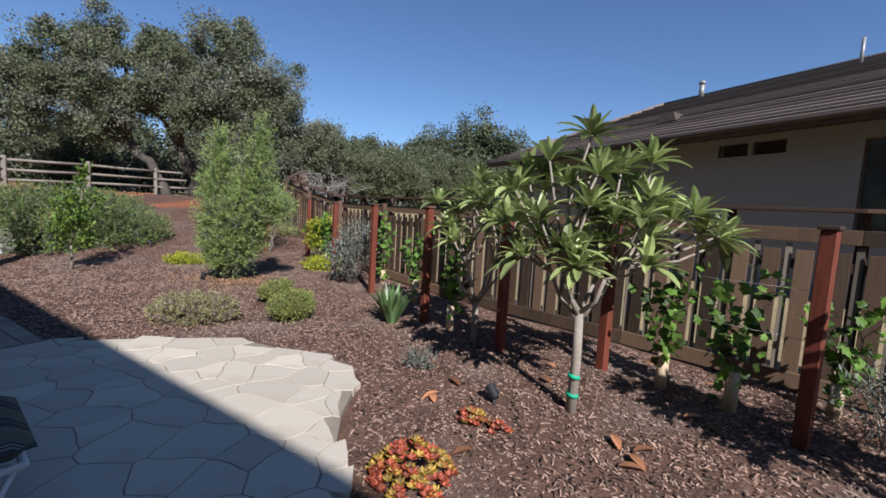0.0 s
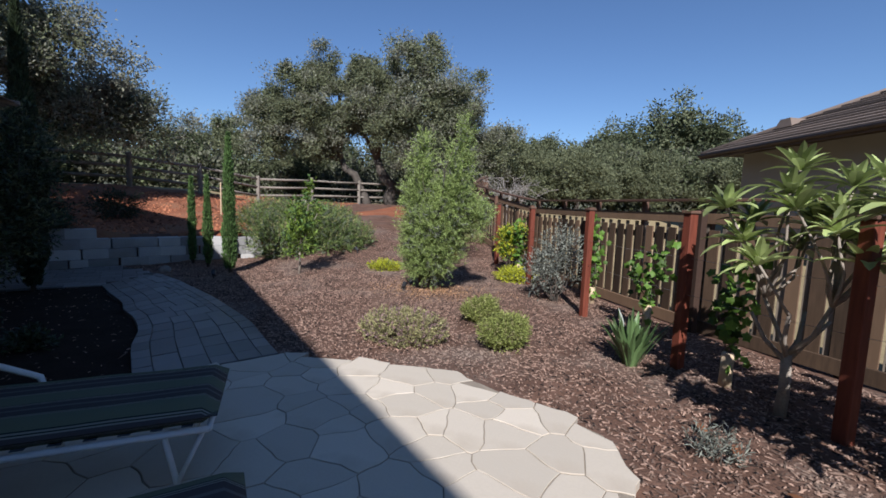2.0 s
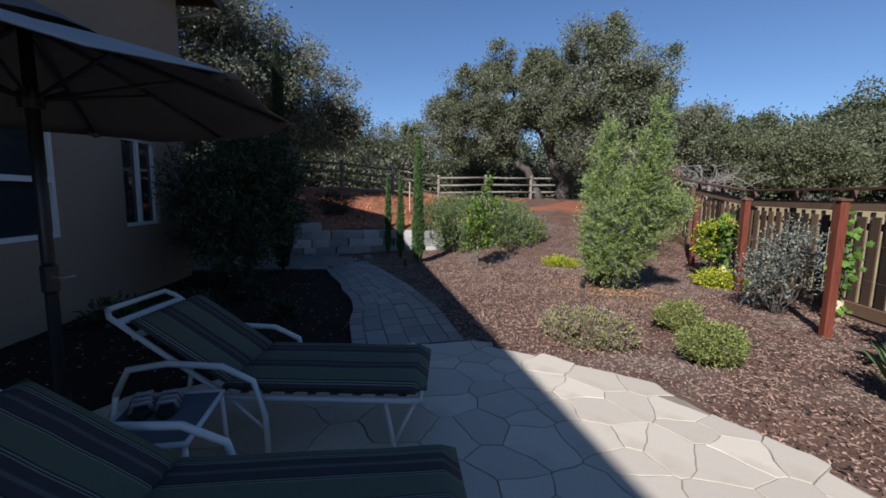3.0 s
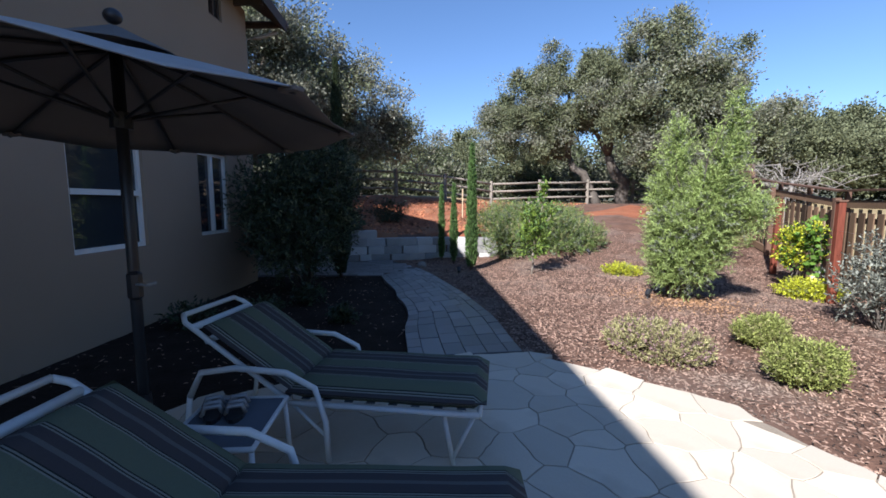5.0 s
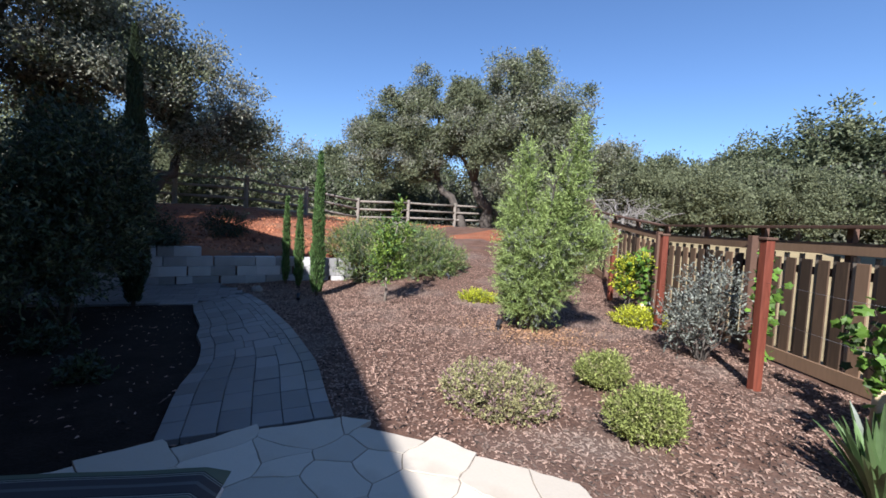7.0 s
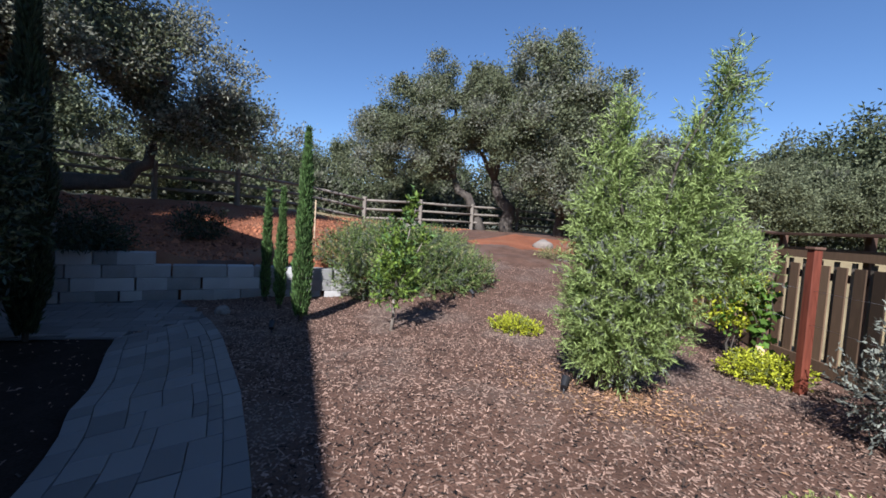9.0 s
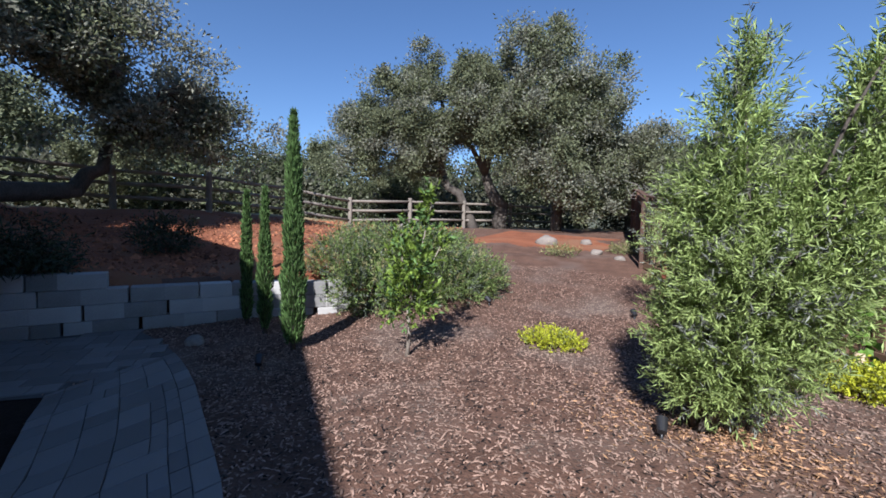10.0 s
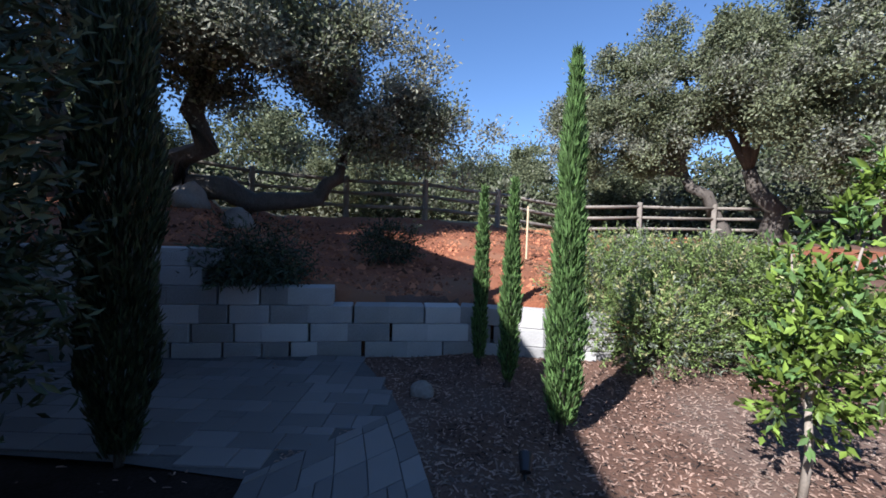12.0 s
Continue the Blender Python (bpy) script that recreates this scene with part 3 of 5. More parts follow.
def wall_with_holes(length, z0, z1, holes, thick, place, mat, name, parent):
    """A wall as a grid of blocks about its openings; holes: (u0, u1, z0, z1); z1 a function of u."""
    us = sorted({0.0, length, *[h[0] for h in holes], *[h[1] for h in holes]})
    bm = bmesh.new()
    for a, b in zip(us, us[1:]):
        cuts = sorted([(h[2], h[3]) for h in holes if h[0] <= a and h[1] >= b])
        lo = z0
        for c0, c1 in cuts + [(None, None)]:
            ends = ((a, c0 if c0 is not None else z1(a)), (b, c0 if c0 is not None else z1(b)))
            v = [[bm.verts.new(place(u, w, z)) for u, z in ((ends[0][0], lo), (ends[1][0], lo), (ends[1][0], ends[1][1]), (ends[0][0], ends[0][1]))] for w in (0, thick)]
            f, g = v
            bm.faces.new(f)
            bm.faces.new(g[::-1])
            for i in range(4):
                j = (i + 1) % 4
                bm.faces.new((f[i], g[i], g[j], f[j]))
            lo = c1
    bmesh.ops.remove_doubles(bm, verts=bm.verts, dist=0.0005)
    return part(name, bm, mat, parent)


def window(name, u0, u1, z0, z1, parent, place, sash="hung", frame_mat="vinyl"):
    w = thing(name)
    w.parent = parent
    bm = bmesh.new()
    t, d = 0.05, (0.04, 0.11)

    def bar(a, b, c, e, d0=d[0], d1=d[1]):
        v = [bm.verts.new(place(u, w_, z)) for w_ in (d0, d1) for u, z in ((a, c), (b, c), (b, e), (a, e))]
        for q in ((0, 1, 2, 3), (7, 6, 5, 4), (0, 4, 5, 1), (1, 5, 6, 2), (2, 6, 7, 3), (3, 7, 4, 0)):
            bm.faces.new([v[i] for i in q])
    bar(u0, u1, z0, z0 + t)
    bar(u0, u1, z1 - t, z1)
    bar(u0, u0 + t, z0 + t, z1 - t)
    bar(u1 - t, u1, z0 + t, z1 - t)
    if sash == "hung":
        m = (z0 + z1) / 2
        bar(u0 + t, u1 - t, m - 0.03, m + 0.03, 0.03, 0.1)
    else:
        m = (u0 + u1) / 2
        bar(m - 0.025, m + 0.025, z0 + t, z1 - t, 0.03, 0.1)
    part("frame", bm, M[frame_mat], w)
    halves = ((u0, u1, z0, (z0 + z1) / 2), (u0, u1, (z0 + z1) / 2, z1)) if sash == "hung" else ((u0, (u0 + u1) / 2, z0, z1), ((u0 + u1) / 2, u1, z0, z1))
    for a, b, c, e in halves:
        bm = bmesh.new()
        bar(a + t * 0.6, b - t * 0.6, c + t * 0.6, e - t * 0.6, 0.075, 0.083)
        part("pane", bm, M["glass"], w)
    return w


def build_house():
    h = thing("house", label="two-storey tan stucco house with white vinyl windows and brown eaves", category="house")
    length, deep = 17.0, 7.6
    top = lambda u: 4.98 + RAKE * u
    holes = [(0.91, 1.74, 1.01, 2.28), (2.86, 3.89, 0.98, 2.26), (0.82, 1.2, 4.43, 4.9), (6.5, 8.2, 1.0, 2.15), (9.6, 11.4, 0.05, 2.1)]
    wall_with_holes(length, -0.3, top, holes, 0.16, house_point, M["stucco"], "wall", h)
    wall_with_holes(deep, -0.3, lambda u: 4.98, [], 0.16, lambda u, w, z: house_point(w, 0.16 + u, z), M["stucco"], "wall", h)
    wall_with_holes(deep, -0.3, lambda u: 4.98 + RAKE * length, [], 0.16, lambda u, w, z: house_point(length - w, 0.16 + u, z), M["stucco"], "wall", h)
    wall_with_holes(length, -0.3, top, [], 0.16, lambda u, w, z: house_point(u, deep + w, z), M["stucco"], "wall", h)
    for i, (a, b, c, e) in enumerate(holes):
        window("window", a, b, c, e, h, house_point, "slide" if i in (0, 2) else "hung", "fascia" if i == 2 else "vinyl")
    # dark sheet added behind each opening, standing for the unlit room
    for i, (a, b, c, e) in enumerate(holes):
        bm = bmesh.new()
        v = [bm.verts.new(house_point(*p)) for p in ((a - 0.1, 0.5, c - 0.1), (b + 0.1, 0.5, c - 0.1), (b + 0.1, 0.5, e + 0.1), (a - 0.1, 0.5, e + 0.1))]
        bm.faces.new(v)
        part("blind", bm, M["fascia"], h)
    o, mid, rise = 0.55, deep / 2, 3.0
    bm = bmesh.new()
    prof = [(-o, -0.1), (mid, rise), (deep + o, -0.1), (deep + o, 0.1), (mid, rise + 0.2), (-o, 0.1)]
    ends = [[bm.verts.new(house_point(u, v, top(u) + z)) for v, z in prof] for u in (-o, length + o)]
    for i in range(6):
        bm.faces.new((ends[0][i], ends[0][(i + 1) % 6], ends[1][(i + 1) % 6], ends[1][i]))
    for e in ends:
        bm.faces.new((e[0], e[1], e[4], e[5]))
        bm.faces.new((e[1], e[2], e[3], e[4]))
    part("roof", bm, M["fascia"], h)
    for u in (0.0, length - 0.16):
        bm = bmesh.new()
        tri = [[bm.verts.new(house_point(u + w, v, top(u) + z)) for v, z in ((0.16, 0), (deep + 0.16, 0), (mid, rise))] for w in (0, 0.16)]
        bm.faces.new(tri[0])
        bm.faces.new(tri[1][::-1])
        for i in range(3):
            bm.faces.new((tri[0][i], tri[0][(i + 1) % 3], tri[1][(i + 1) % 3], tri[1][i]))
        part("gable", bm, M["stucco"], h)
    tubes("gutter", [([house_point(-o - 0.05, -o, top(-o) + 0.06), house_point(-o - 0.05, deep + o, top(-o) + 0.06)], [0.07, 0.07])], M["fascia"], h)
    tubes("downspout", [([house_point(-o, -o + 0.2, 4.82), house_point(-0.3, -0.1, 4.62), house_point(-0.06, 0.05, 4.5), house_point(-0.06, 0.05, 0.1)], [0.035] * 4)], M["downpipe"], h)
    for k in range(8):
        u = 0.4 + k * 2.2
        part("rafter_tail", beam(bmesh.new(), house_point(u, -o + 0.05, top(u) - 0.07), house_point(u, -0.01, top(u) - 0.07), 0.06, 0.12), M["fascia"], h)


def build_neighbour():
    n = thing("neighbour_house", label="single-storey stucco house with a brown tiled hip roof", category="house")
    e0, e1 = Vector((12.4, -1.5)), Vector((2.0, 20.4))
    d = (e1 - e0).normalized()
    s = Vector((d.y, -d.x))
    L, half, ez, rise = (e1 - e0).length, 5.2, 3.9, 2.55

    def P(a, w, z):
        p = e0 + d * a + s * w
        return (p.x, p.y, z)
    inset = 1.0
    holes = [(L - 11.9, L - 11.15, 3.35, 3.68), (L - 11.05, L - 10.3, 3.35, 3.68), (L - 14.9, L - 13.3, 1.6, 3.5), (L - 7.2, L - 6.2, 2.4, 3.2)]
    wall_with_holes(L - inset, -0.2, lambda u: ez - 0.05, holes, 0.16, lambda u, w, z: P(u, inset + w, z), M["stucco_n"], "wall", n)
    wall_with_holes(2 * half - 2 * inset, -0.2, lambda u: ez - 0.05, [], 0.16, lambda u, w, z: P(L - inset - w, inset + 0.16 + u, z), M["stucco_n"], "wall", n)
    for a, b, c, e in holes:
        if e - c > 0.5:
            window("window", a, b, c, e, n, lambda u, w, z: P(u, inset + w, z), "slide", "fascia")
        else:
            for k in range(6):
                part("louvre", beam(bmesh.new(), P(a, inset + 0.06, c + 0.03 + k * 0.055), P(b, inset + 0.06, c + 0.03 + k * 0.055), 0.05, 0.012), M["fascia"], n)
        # added dark sheet behind window and louvres, in place of the shade inside
        bm = bmesh.new()
        bm.faces.new([bm.verts.new(P(*p)) for p in ((a - 0.1, inset + 0.4, c - 0.1), (b + 0.1, inset + 0.4, c - 0.1), (b + 0.1, inset + 0.4, e + 0.1), (a - 0.1, inset + 0.4, e + 0.1))])
        part("blind", bm, M["fascia"], n)
    bm = bmesh.new()
    v = [bm.verts.new(P(*q)) for q in ((0, 0, ez), (L, 0, ez), (L, 2 * half, ez), (0, 2 * half, ez), (0, half, ez + rise), (L - half, half, ez + rise))]
    for f in ((0, 1, 5, 4), (1, 2, 5), (2, 3, 4, 5), (0, 1, 2, 3)):
        bm.faces.new([v[i] for i in f])
    bmesh.ops.translate(bm, verts=bm.verts, vec=(0, 0, -0.03))
    part("roof", bm, M["fascia"], n)
    part("fascia", beam(bmesh.new(), P(0, -0.02, ez - 0.1), P(L + 0.03, -0.02, ez - 0.1), 0.04, 0.2), M["fascia"], n)
    tubes("gutter", [([P(0, -0.08, ez - 0.06), P(L, -0.08, ez - 0.06)], [0.065, 0.065])], M["fascia"], n)
    rows = 17
    for k in range(rows):                                  # courses of tiles, each lapping the one below
        w0, w1 = half * k / rows, half * (k + 1) / rows + 0.06
        z0, z1 = ez + rise * k / rows, ez + rise * (k + 1) / rows + 0.03
        for end in (0, 1):
            bm = bmesh.new()
            if end == 0:
                pts = [(0, w0 - 0.03), (L - w0, w0 - 0.03), (L - w1, w1), (0, w1)]
                q = [P(a, w, (z0 + 0.045 if i < 2 else z1 - 0.015)) for i, (a, w) in enumerate(pts)]
            else:
                pts = [(L - w0 + 0.03, w0), (L - w0 + 0.03, 2 * half - w0), (L - w1, 2 * half - w1), (L - w1, w1)]
                q = [P(a, w, (z0 + 0.045 if i < 2 else z1 - 0.015)) for i, (a, w) in enumerate(pts)]
            hi = [bm.verts.new(c) for c in q]
            lo = [bm.verts.new((c[0], c[1], c[2] - 0.045)) for c in q]
            bm.faces.new(hi)
            for i in range(4):
                bm.faces.new((hi[i], hi[(i + 1) % 4], lo[(i + 1) % 4], lo[i]))
            part("tile_course", bm, M["tile"], n)
    tubes("ridge_cap", [([P(0, half, ez + rise), P(L - half, half, ez + rise)], [0.09, 0.09])], M["tile"], n)
    for w in (0, 2 * half):
        tubes("hip_cap", [([P(L, w, ez + 0.03), P(L - half, half, ez + rise + 0.02)], [0.08, 0.08])], M["tile"], n)
    for a, w, z, hgt, rad in ((L - 6.9, half - 0.2, ez + rise - 0.1, 0.5, 0.09), (L - 11.6, half - 0.5, ez + rise - 0.3, 0.75, 0.045)):
        runs = [([P(a, w, z), P(a, w, z + hgt)], [rad, rad])]
        if rad > 0.06:
            runs.append(([P(a, w, z + hgt), P(a, w, z + hgt + 0.1)], [rad * 1.4, rad * 1.2]))
        tubes("vent_pipe", runs, M["galv"], n)
    for a, w in ((L - 8.1, 2.0), (L - 2.2, 1.7)):
        bm = bmesh.new()
        z = ez + rise * w / half
        v = [bm.verts.new(P(*q)) for q in ((a - 0.35, w - 0.35, z - 0.1), (a + 0.35, w - 0.35, z - 0.1), (a + 0.2, w - 0.3, z + 0.2), (a - 0.2, w - 0.3, z + 0.2), (a, w + 0.5, z + 0.22))]
        for f in ((0, 1, 2, 3), (1, 4, 2), (0, 3, 4), (3, 2, 4)):
            bm.faces.new([v[i] for i in f])
        part("roof_vent", bm, M["tile"], n)


# ---- trees ----


def limb(p, q, r0, r1, sag=0.15, n=5):
    p, q = Vector(p), Vector(q)
    L = (q - p).length
    pts = [p.lerp(q, i / n) + Vector((random.uniform(-1, 1), random.uniform(-1, 1), random.uniform(-1, 1))) * L * sag * 0.35 * math.sin(math.pi * i / n) for i in range(n + 1)]
    return pts, [r0 + (r1 - r0) * i / n for i in range(n + 1)]


def crowned_tree(name, at, trunks, lobes, n_clump, n_leaf, clump, leaf, mats, label, category, bark="bark", droop=0.0, group="", tight=0.5):
    """A tree: trunks of (foot, fork, radius); lobes of (x, y, z, rx, ry, rz) about its foot, in which clumps of leaves are sown; limbs run to the lobes."""
    t = thing(name, at, 0, label, category, group)
    runs = []
    for foot, fork, rad in trunks:
        runs.append(limb(foot, fork, rad, rad * 0.6, 0.3))
    forks = [Vector(f[1]) for f in trunks]
    for x, y, z, rx, ry, rz in lobes:
        c = Vector((x, y, z))
        f = min(forks, key=lambda k: (k - c).length)
        end = c + Vector((0, 0, rz * 0.2))
        main = limb(f, end, 0.09 * trunks[0][2] / 0.22, 0.02, 0.35, 6)
        runs.append(main)
        for _ in range(3):
            s = main[0][random.randint(2, 5)]
            runs.append(limb(s, c + Vector((random.uniform(-rx, rx), random.uniform(-ry, ry), random.uniform(-rz, rz))) * 0.75, 0.03, 0.008, 0.3, 4))
    tubes("trunk", runs, M[bark], t, sides=7)
    vol = np.array([l[3] * l[4] * l[5] for l in lobes]) ** 0.66
    share = (vol / vol.sum() * n_clump).astype(int) + 1
    cen = np.concatenate([np.array(l[:3]) + np.clip(rng.normal(size=(k, 3)) * 0.52, -1.25, 1.25) * np.array(l[3:]) for l, k in zip(lobes, share)])
    gap = np.array([noise.noise(Vector(p) * 0.85 + Vector((at[0], 0, 5))) for p in cen])
    cen = cen[gap > -0.08]
    high = np.argsort(cen[:, 2] + rng.normal(size=len(cen)) * 0.8)[-len(cen) // 2:]      # twigs that stand out of the crown
    shoots = cen[rng.choice(high, max(6, len(cen) // 24))]
    lean = rng.normal(size=shoots.shape) * [0.5, 0.5, 0.15] + [0, 0, 0.8]
    cen = np.concatenate([cen] + [shoots + lean * k * clump * 0.42 for k in (1, 2)])
    for mat, pick in zip(mats, np.array_split(rng.permutation(len(cen)), len(mats))):
        c = cen[pick]
        size = clump * rng.uniform(0.55, 1.3, (len(c), 1, 1))
        pts = c[:, None] + rng.normal(size=(len(c), n_leaf, 3)) * tight * size * np.array([1, 1, 0.8])
        way = unit(pts - c[:, None]) + rng.normal(size=pts.shape) * 0.7 + [0, 0, 0.25 - droop]
        leaves("crown", pts.reshape(-1, 3), way.reshape(-1, 3), leaf * rng.uniform(0.7, 1.3, pts.size // 3), leaf * 0.55, M[mat], t)
    return t


def z0(x, y):
    return (x, y, ground_at(x, y))


def build_oaks():
    crowned_tree("oak_tree", z0(-12.4, 20.9),
                 [((0, 0, -0.2), (-0.6, -0.6, 2.4), 0.36), ((-0.9, -0.9, -0.2), (-2.2, -1.6, 2.3), 0.26), ((2.6, -0.4, -0.2), (3.0, -0.6, 2.6), 0.24)],
                 [(-3.6, -3.0, 4.2, 1.9, 1.6, 1.3), (-2.0, -2.2, 5.3, 1.6, 1.5, 1.3), (-1.2, -1.5, 6.5, 0.8, 0.8, 0.7), (0.3, -1.0, 5.6, 1.6, 1.8, 1.3), (0.9, -0.9, 6.6, 0.7, 0.7, 0.5),
                  (2.0, -1.3, 6.7, 1.15, 1.1, 0.95), (3.2, -0.6, 5.6, 1.3, 1.3, 1.1), (3.9, -0.2, 4.2, 1.3, 1.5, 1.3), (1.6, -1.2, 4.2, 2.4, 2.0, 1.2), (-4.6, -3.8, 3.0, 1.0, 1.2, 0.9), (4.6, 0.6, 2.4, 1.7, 1.4, 1.4), (-3.4, -2.9, 6.2, 0.8, 0.8, 0.7), (-4.9, -3.9, 4.6, 1.1, 1.1, 0.9), (-2.8, -2.6, 2.9, 1.6, 1.4, 0.8), (5.4, 1.0, 2.9, 1.4, 1.4, 1.1), (-2.6, -2.3, 6.6, 0.6, 0.6, 0.9), (-4.0, -3.2, 5.4, 1.0, 1.0, 0.9),
                  (1.4, -1.6, 3.4, 1.7, 1.4, 0.9), (2.8, -1.4, 2.7, 1.5, 1.3, 1.1), (3.7, -1.0, 1.5, 1.2, 1.2, 0.9), (-0.8, -1.9, 4.7, 1.5, 1.4, 1.0), (-0.6, -1.7, 5.9, 1.2, 1.2, 0.9)],
                 2500, 150, 0.5, 0.11, ("oak", "oak_b", "oak"), "large live oak with spreading grey-green crown beyond the fence", "tree", tight=0.41)
    crowned_tree("oak_tree", z0(-16.8, 4.2),
                 [((0, 0, -0.2), (0.2, 0.3, 2.5), 0.36), ((0.1, 0.1, 0.3), (0.35, 2.9, 0.22), 0.3), ((0.35, 2.8, 0.2), (0.6, 3.7, 1.9), 0.19), ((-0.6, -2.5, -0.2), (-0.5, -2.2, 2.4), 0.3)],
                 [(0.2, 0.6, 5.0, 2.2, 2.2, 1.5), (0.6, 3.6, 3.7, 1.5, 1.6, 0.9), (0.3, 6.0, 2.5, 1.0, 1.2, 0.7), (0.2, -1.8, 5.6, 2.4, 2.4, 1.8), (1.4, 2.4, 3.0, 1.4, 1.6, 0.8), (-0.2, -4.8, 4.8, 2.4, 2.4, 2.0), (1.5, 0.2, 4.0, 1.6, 1.8, 1.0), (0.6, 2.0, 4.7, 1.4, 1.2, 0.9),
                  (2.2, 0.6, 4.8, 1.5, 1.5, 1.2), (2.2, -1.8, 4.4, 1.8, 2.2, 1.6), (1.6, 4.6, 2.6, 0.9, 1.2, 0.6), (1.6, -1.2, 6.4, 1.8, 2.0, 1.3), (1.0, -3.8, 3.4, 1.6, 1.8, 1.2), (2.4, 2.8, 3.0, 1.3, 1.4, 0.7), (2.6, 0.6, 2.9, 1.2, 1.6, 0.6), (0.4, 5.0, 3.0, 0.9, 1.0, 0.7),
                  (2.0, -4.2, 5.2, 1.8, 2.0, 1.6), (0.2, -7.4, 4.8, 2.4, 2.4, 2.2), (2.6, -2.6, 2.9, 1.4, 1.8, 0.8), (1.1, 2.5, 2.5, 1.2, 1.3, 0.8), (0.9, 0.9, 2.2, 1.2, 1.2, 0.7), (1.7, 4.2, 2.0, 1.0, 1.0, 0.6), (1.0, 2.3, 3.8, 1.2, 1.2, 0.8), (1.2, -0.6, 2.6, 1.3, 1.3, 0.8), (1.6, 1.0, 3.3, 1.3, 1.4, 0.8), (1.2, 5.4, 1.9, 1.1, 1.3, 0.8), (1.4, 3.7, 1.7, 1.2, 1.2, 0.7), (0.8, 6.6, 1.8, 0.8, 1.0, 0.7)],
                 1750, 150, 0.48, 0.1, ("oak", "oak_b", "oak_b", "oak_b"), "old live oak with low leaning trunks and dark crown", "tree", tight=0.45)


def build_far_trees():
    spots = [(-5.5, 27.5, 0.66, 0), (-1.5, 31, 0.66, 0), (2.2, 36, 1.12, 1), (6.0, 39, 1.0, 1), (-8.5, 32, 0.7, 0), (-3.0, 24.5, 0.5, 0), (12, 40, 0.85, 1), (-17, 33, 0.9, 1), (-23, 29, 0.8, 1), (-29, 24, 0.85, 0), (-32, 16, 0.9, 1),
             (-33, 8, 1.0, 0), (-31, -1, 1.0, 1), (-27, 19, 0.6, 1), (-24, 10, 0.5, 0), (-25, 2, 0.55, 1), (-26, -7, 0.9, 0), (-20, 22, 0.5, 1), (0.5, 27, 0.5, 0), (5, 30, 0.55, 0), (10, 33, 0.6, 1), (-6, 24.5, 0.55, 0), (16, 36, 0.7, 0), (-1.5, 37, 0.95, 1), (-8.2, 26.5, 0.7, 0)]
    kinds = []
    for mats in (("oak", "oak"), ("far_leaf", "oak")):
        kinds.append(crowned_tree("far_tree", (0, 0, -50), [((0, 0, -0.3), (0, 0, 2.2), 0.25)],
                                  [(0, 0, 5.6, 1.8, 1.8, 1.6), (1.9, 0.4, 4.2, 1.7, 1.6, 1.5), (-1.9, -0.3, 4.3, 1.7, 1.6, 1.5), (0.3, 1.8, 4.0, 1.7, 1.6, 1.5), (-0.2, -1.8, 3.6, 1.7, 1.6, 1.5), (2.6, -0.8, 2.2, 1.3, 1.3, 1.4), (-2.6, 0.8, 2.2, 1.3, 1.3, 1.4)],
                                  330, 90, 0.6, 0.2, mats, "distant evergreen oak with rounded crown", "tree", group="trees beyond the fences"))
    used = set()
    for i, (x, y, s, k) in enumerate(spots):
        ob = kinds[k] if k not in used else copy_thing(kinds[k], Matrix())
        used.add(k)
        ob.matrix_basis = pose(*z0(x, y), 0, 0, i * 77) @ Matrix.Diagonal((s * (1.15 if i % 3 else 0.95), s, s, 1))


build_patio()
build_path()
build_retaining_wall()
build_fence()
build_red_posts()
build_rail_fence()
build_house()
build_neighbour()
build_oaks()
build_far_trees()

# ---- shrubs and small trees ----


def sprig_shrub(name, at, lobes, n_sprig, per, sprig, leaf, width, mats, label, category="shrub", stems=6, bark="bark", group="", up=0.5):
    """A shrub of sprigs that grow outwards from its lobes (x, y, z, rx, ry, rz about its foot), each sprig set with leaves."""
    t = thing(name, at, 0, label, category, group)
    top = max(l[2] + l[5] for l in lobes)
    runs = []
    for i in range(stems):
        l = lobes[i % len(lobes)]
        a = 2 * math.pi * i / stems
        end = (l[0] + math.cos(a) * l[3] * 0.6, l[1] + math.sin(a) * l[4] * 0.6, max(0.05, l[2] + l[5] * 0.3))
        runs.append(limb((math.cos(a) * 0.03, math.sin(a) * 0.03, -0.03), end, 0.006 + 0.008 * top, 0.003, 0.25, 4))
    if runs:
        tubes("stem", runs, M[bark], t, sides=5)
    vol = np.array([l[3] * l[4] * l[5] for l in lobes]) ** 0.66
    for mat, frac in mats:
        base, way = [], []
        for l, k in zip(lobes, (vol / vol.sum() * n_sprig * frac).astype(int) + 1):
            b = ball(k)
            base.append(np.array(l[:3]) + b * np.array(l[3:]) * 0.92)
            way.append(unit(b) * min(1, l[3] / 0.3) + [0, 0, up] + rng.normal(size=b.shape) * 0.35)
        base, way = np.concatenate(base), unit(np.concatenate(way))
        s = np.linspace(0, 1, per)[None, :, None]
        pts = base[:, None] + way[:, None] * s * sprig * rng.uniform(0.6, 1.3, (len(base), 1, 1))
        out = way[:, None] * 0.9 + rng.normal(size=pts.shape) * 0.75
        pts = pts.reshape(-1, 3)
        out = out.reshape(-1, 3)
        keep = pts[:, 2] > -0.02
        leaves("foliage", pts[keep], out[keep], leaf * rng.uniform(0.7, 1.25, keep.sum()), width, M[mat], t)
    return t


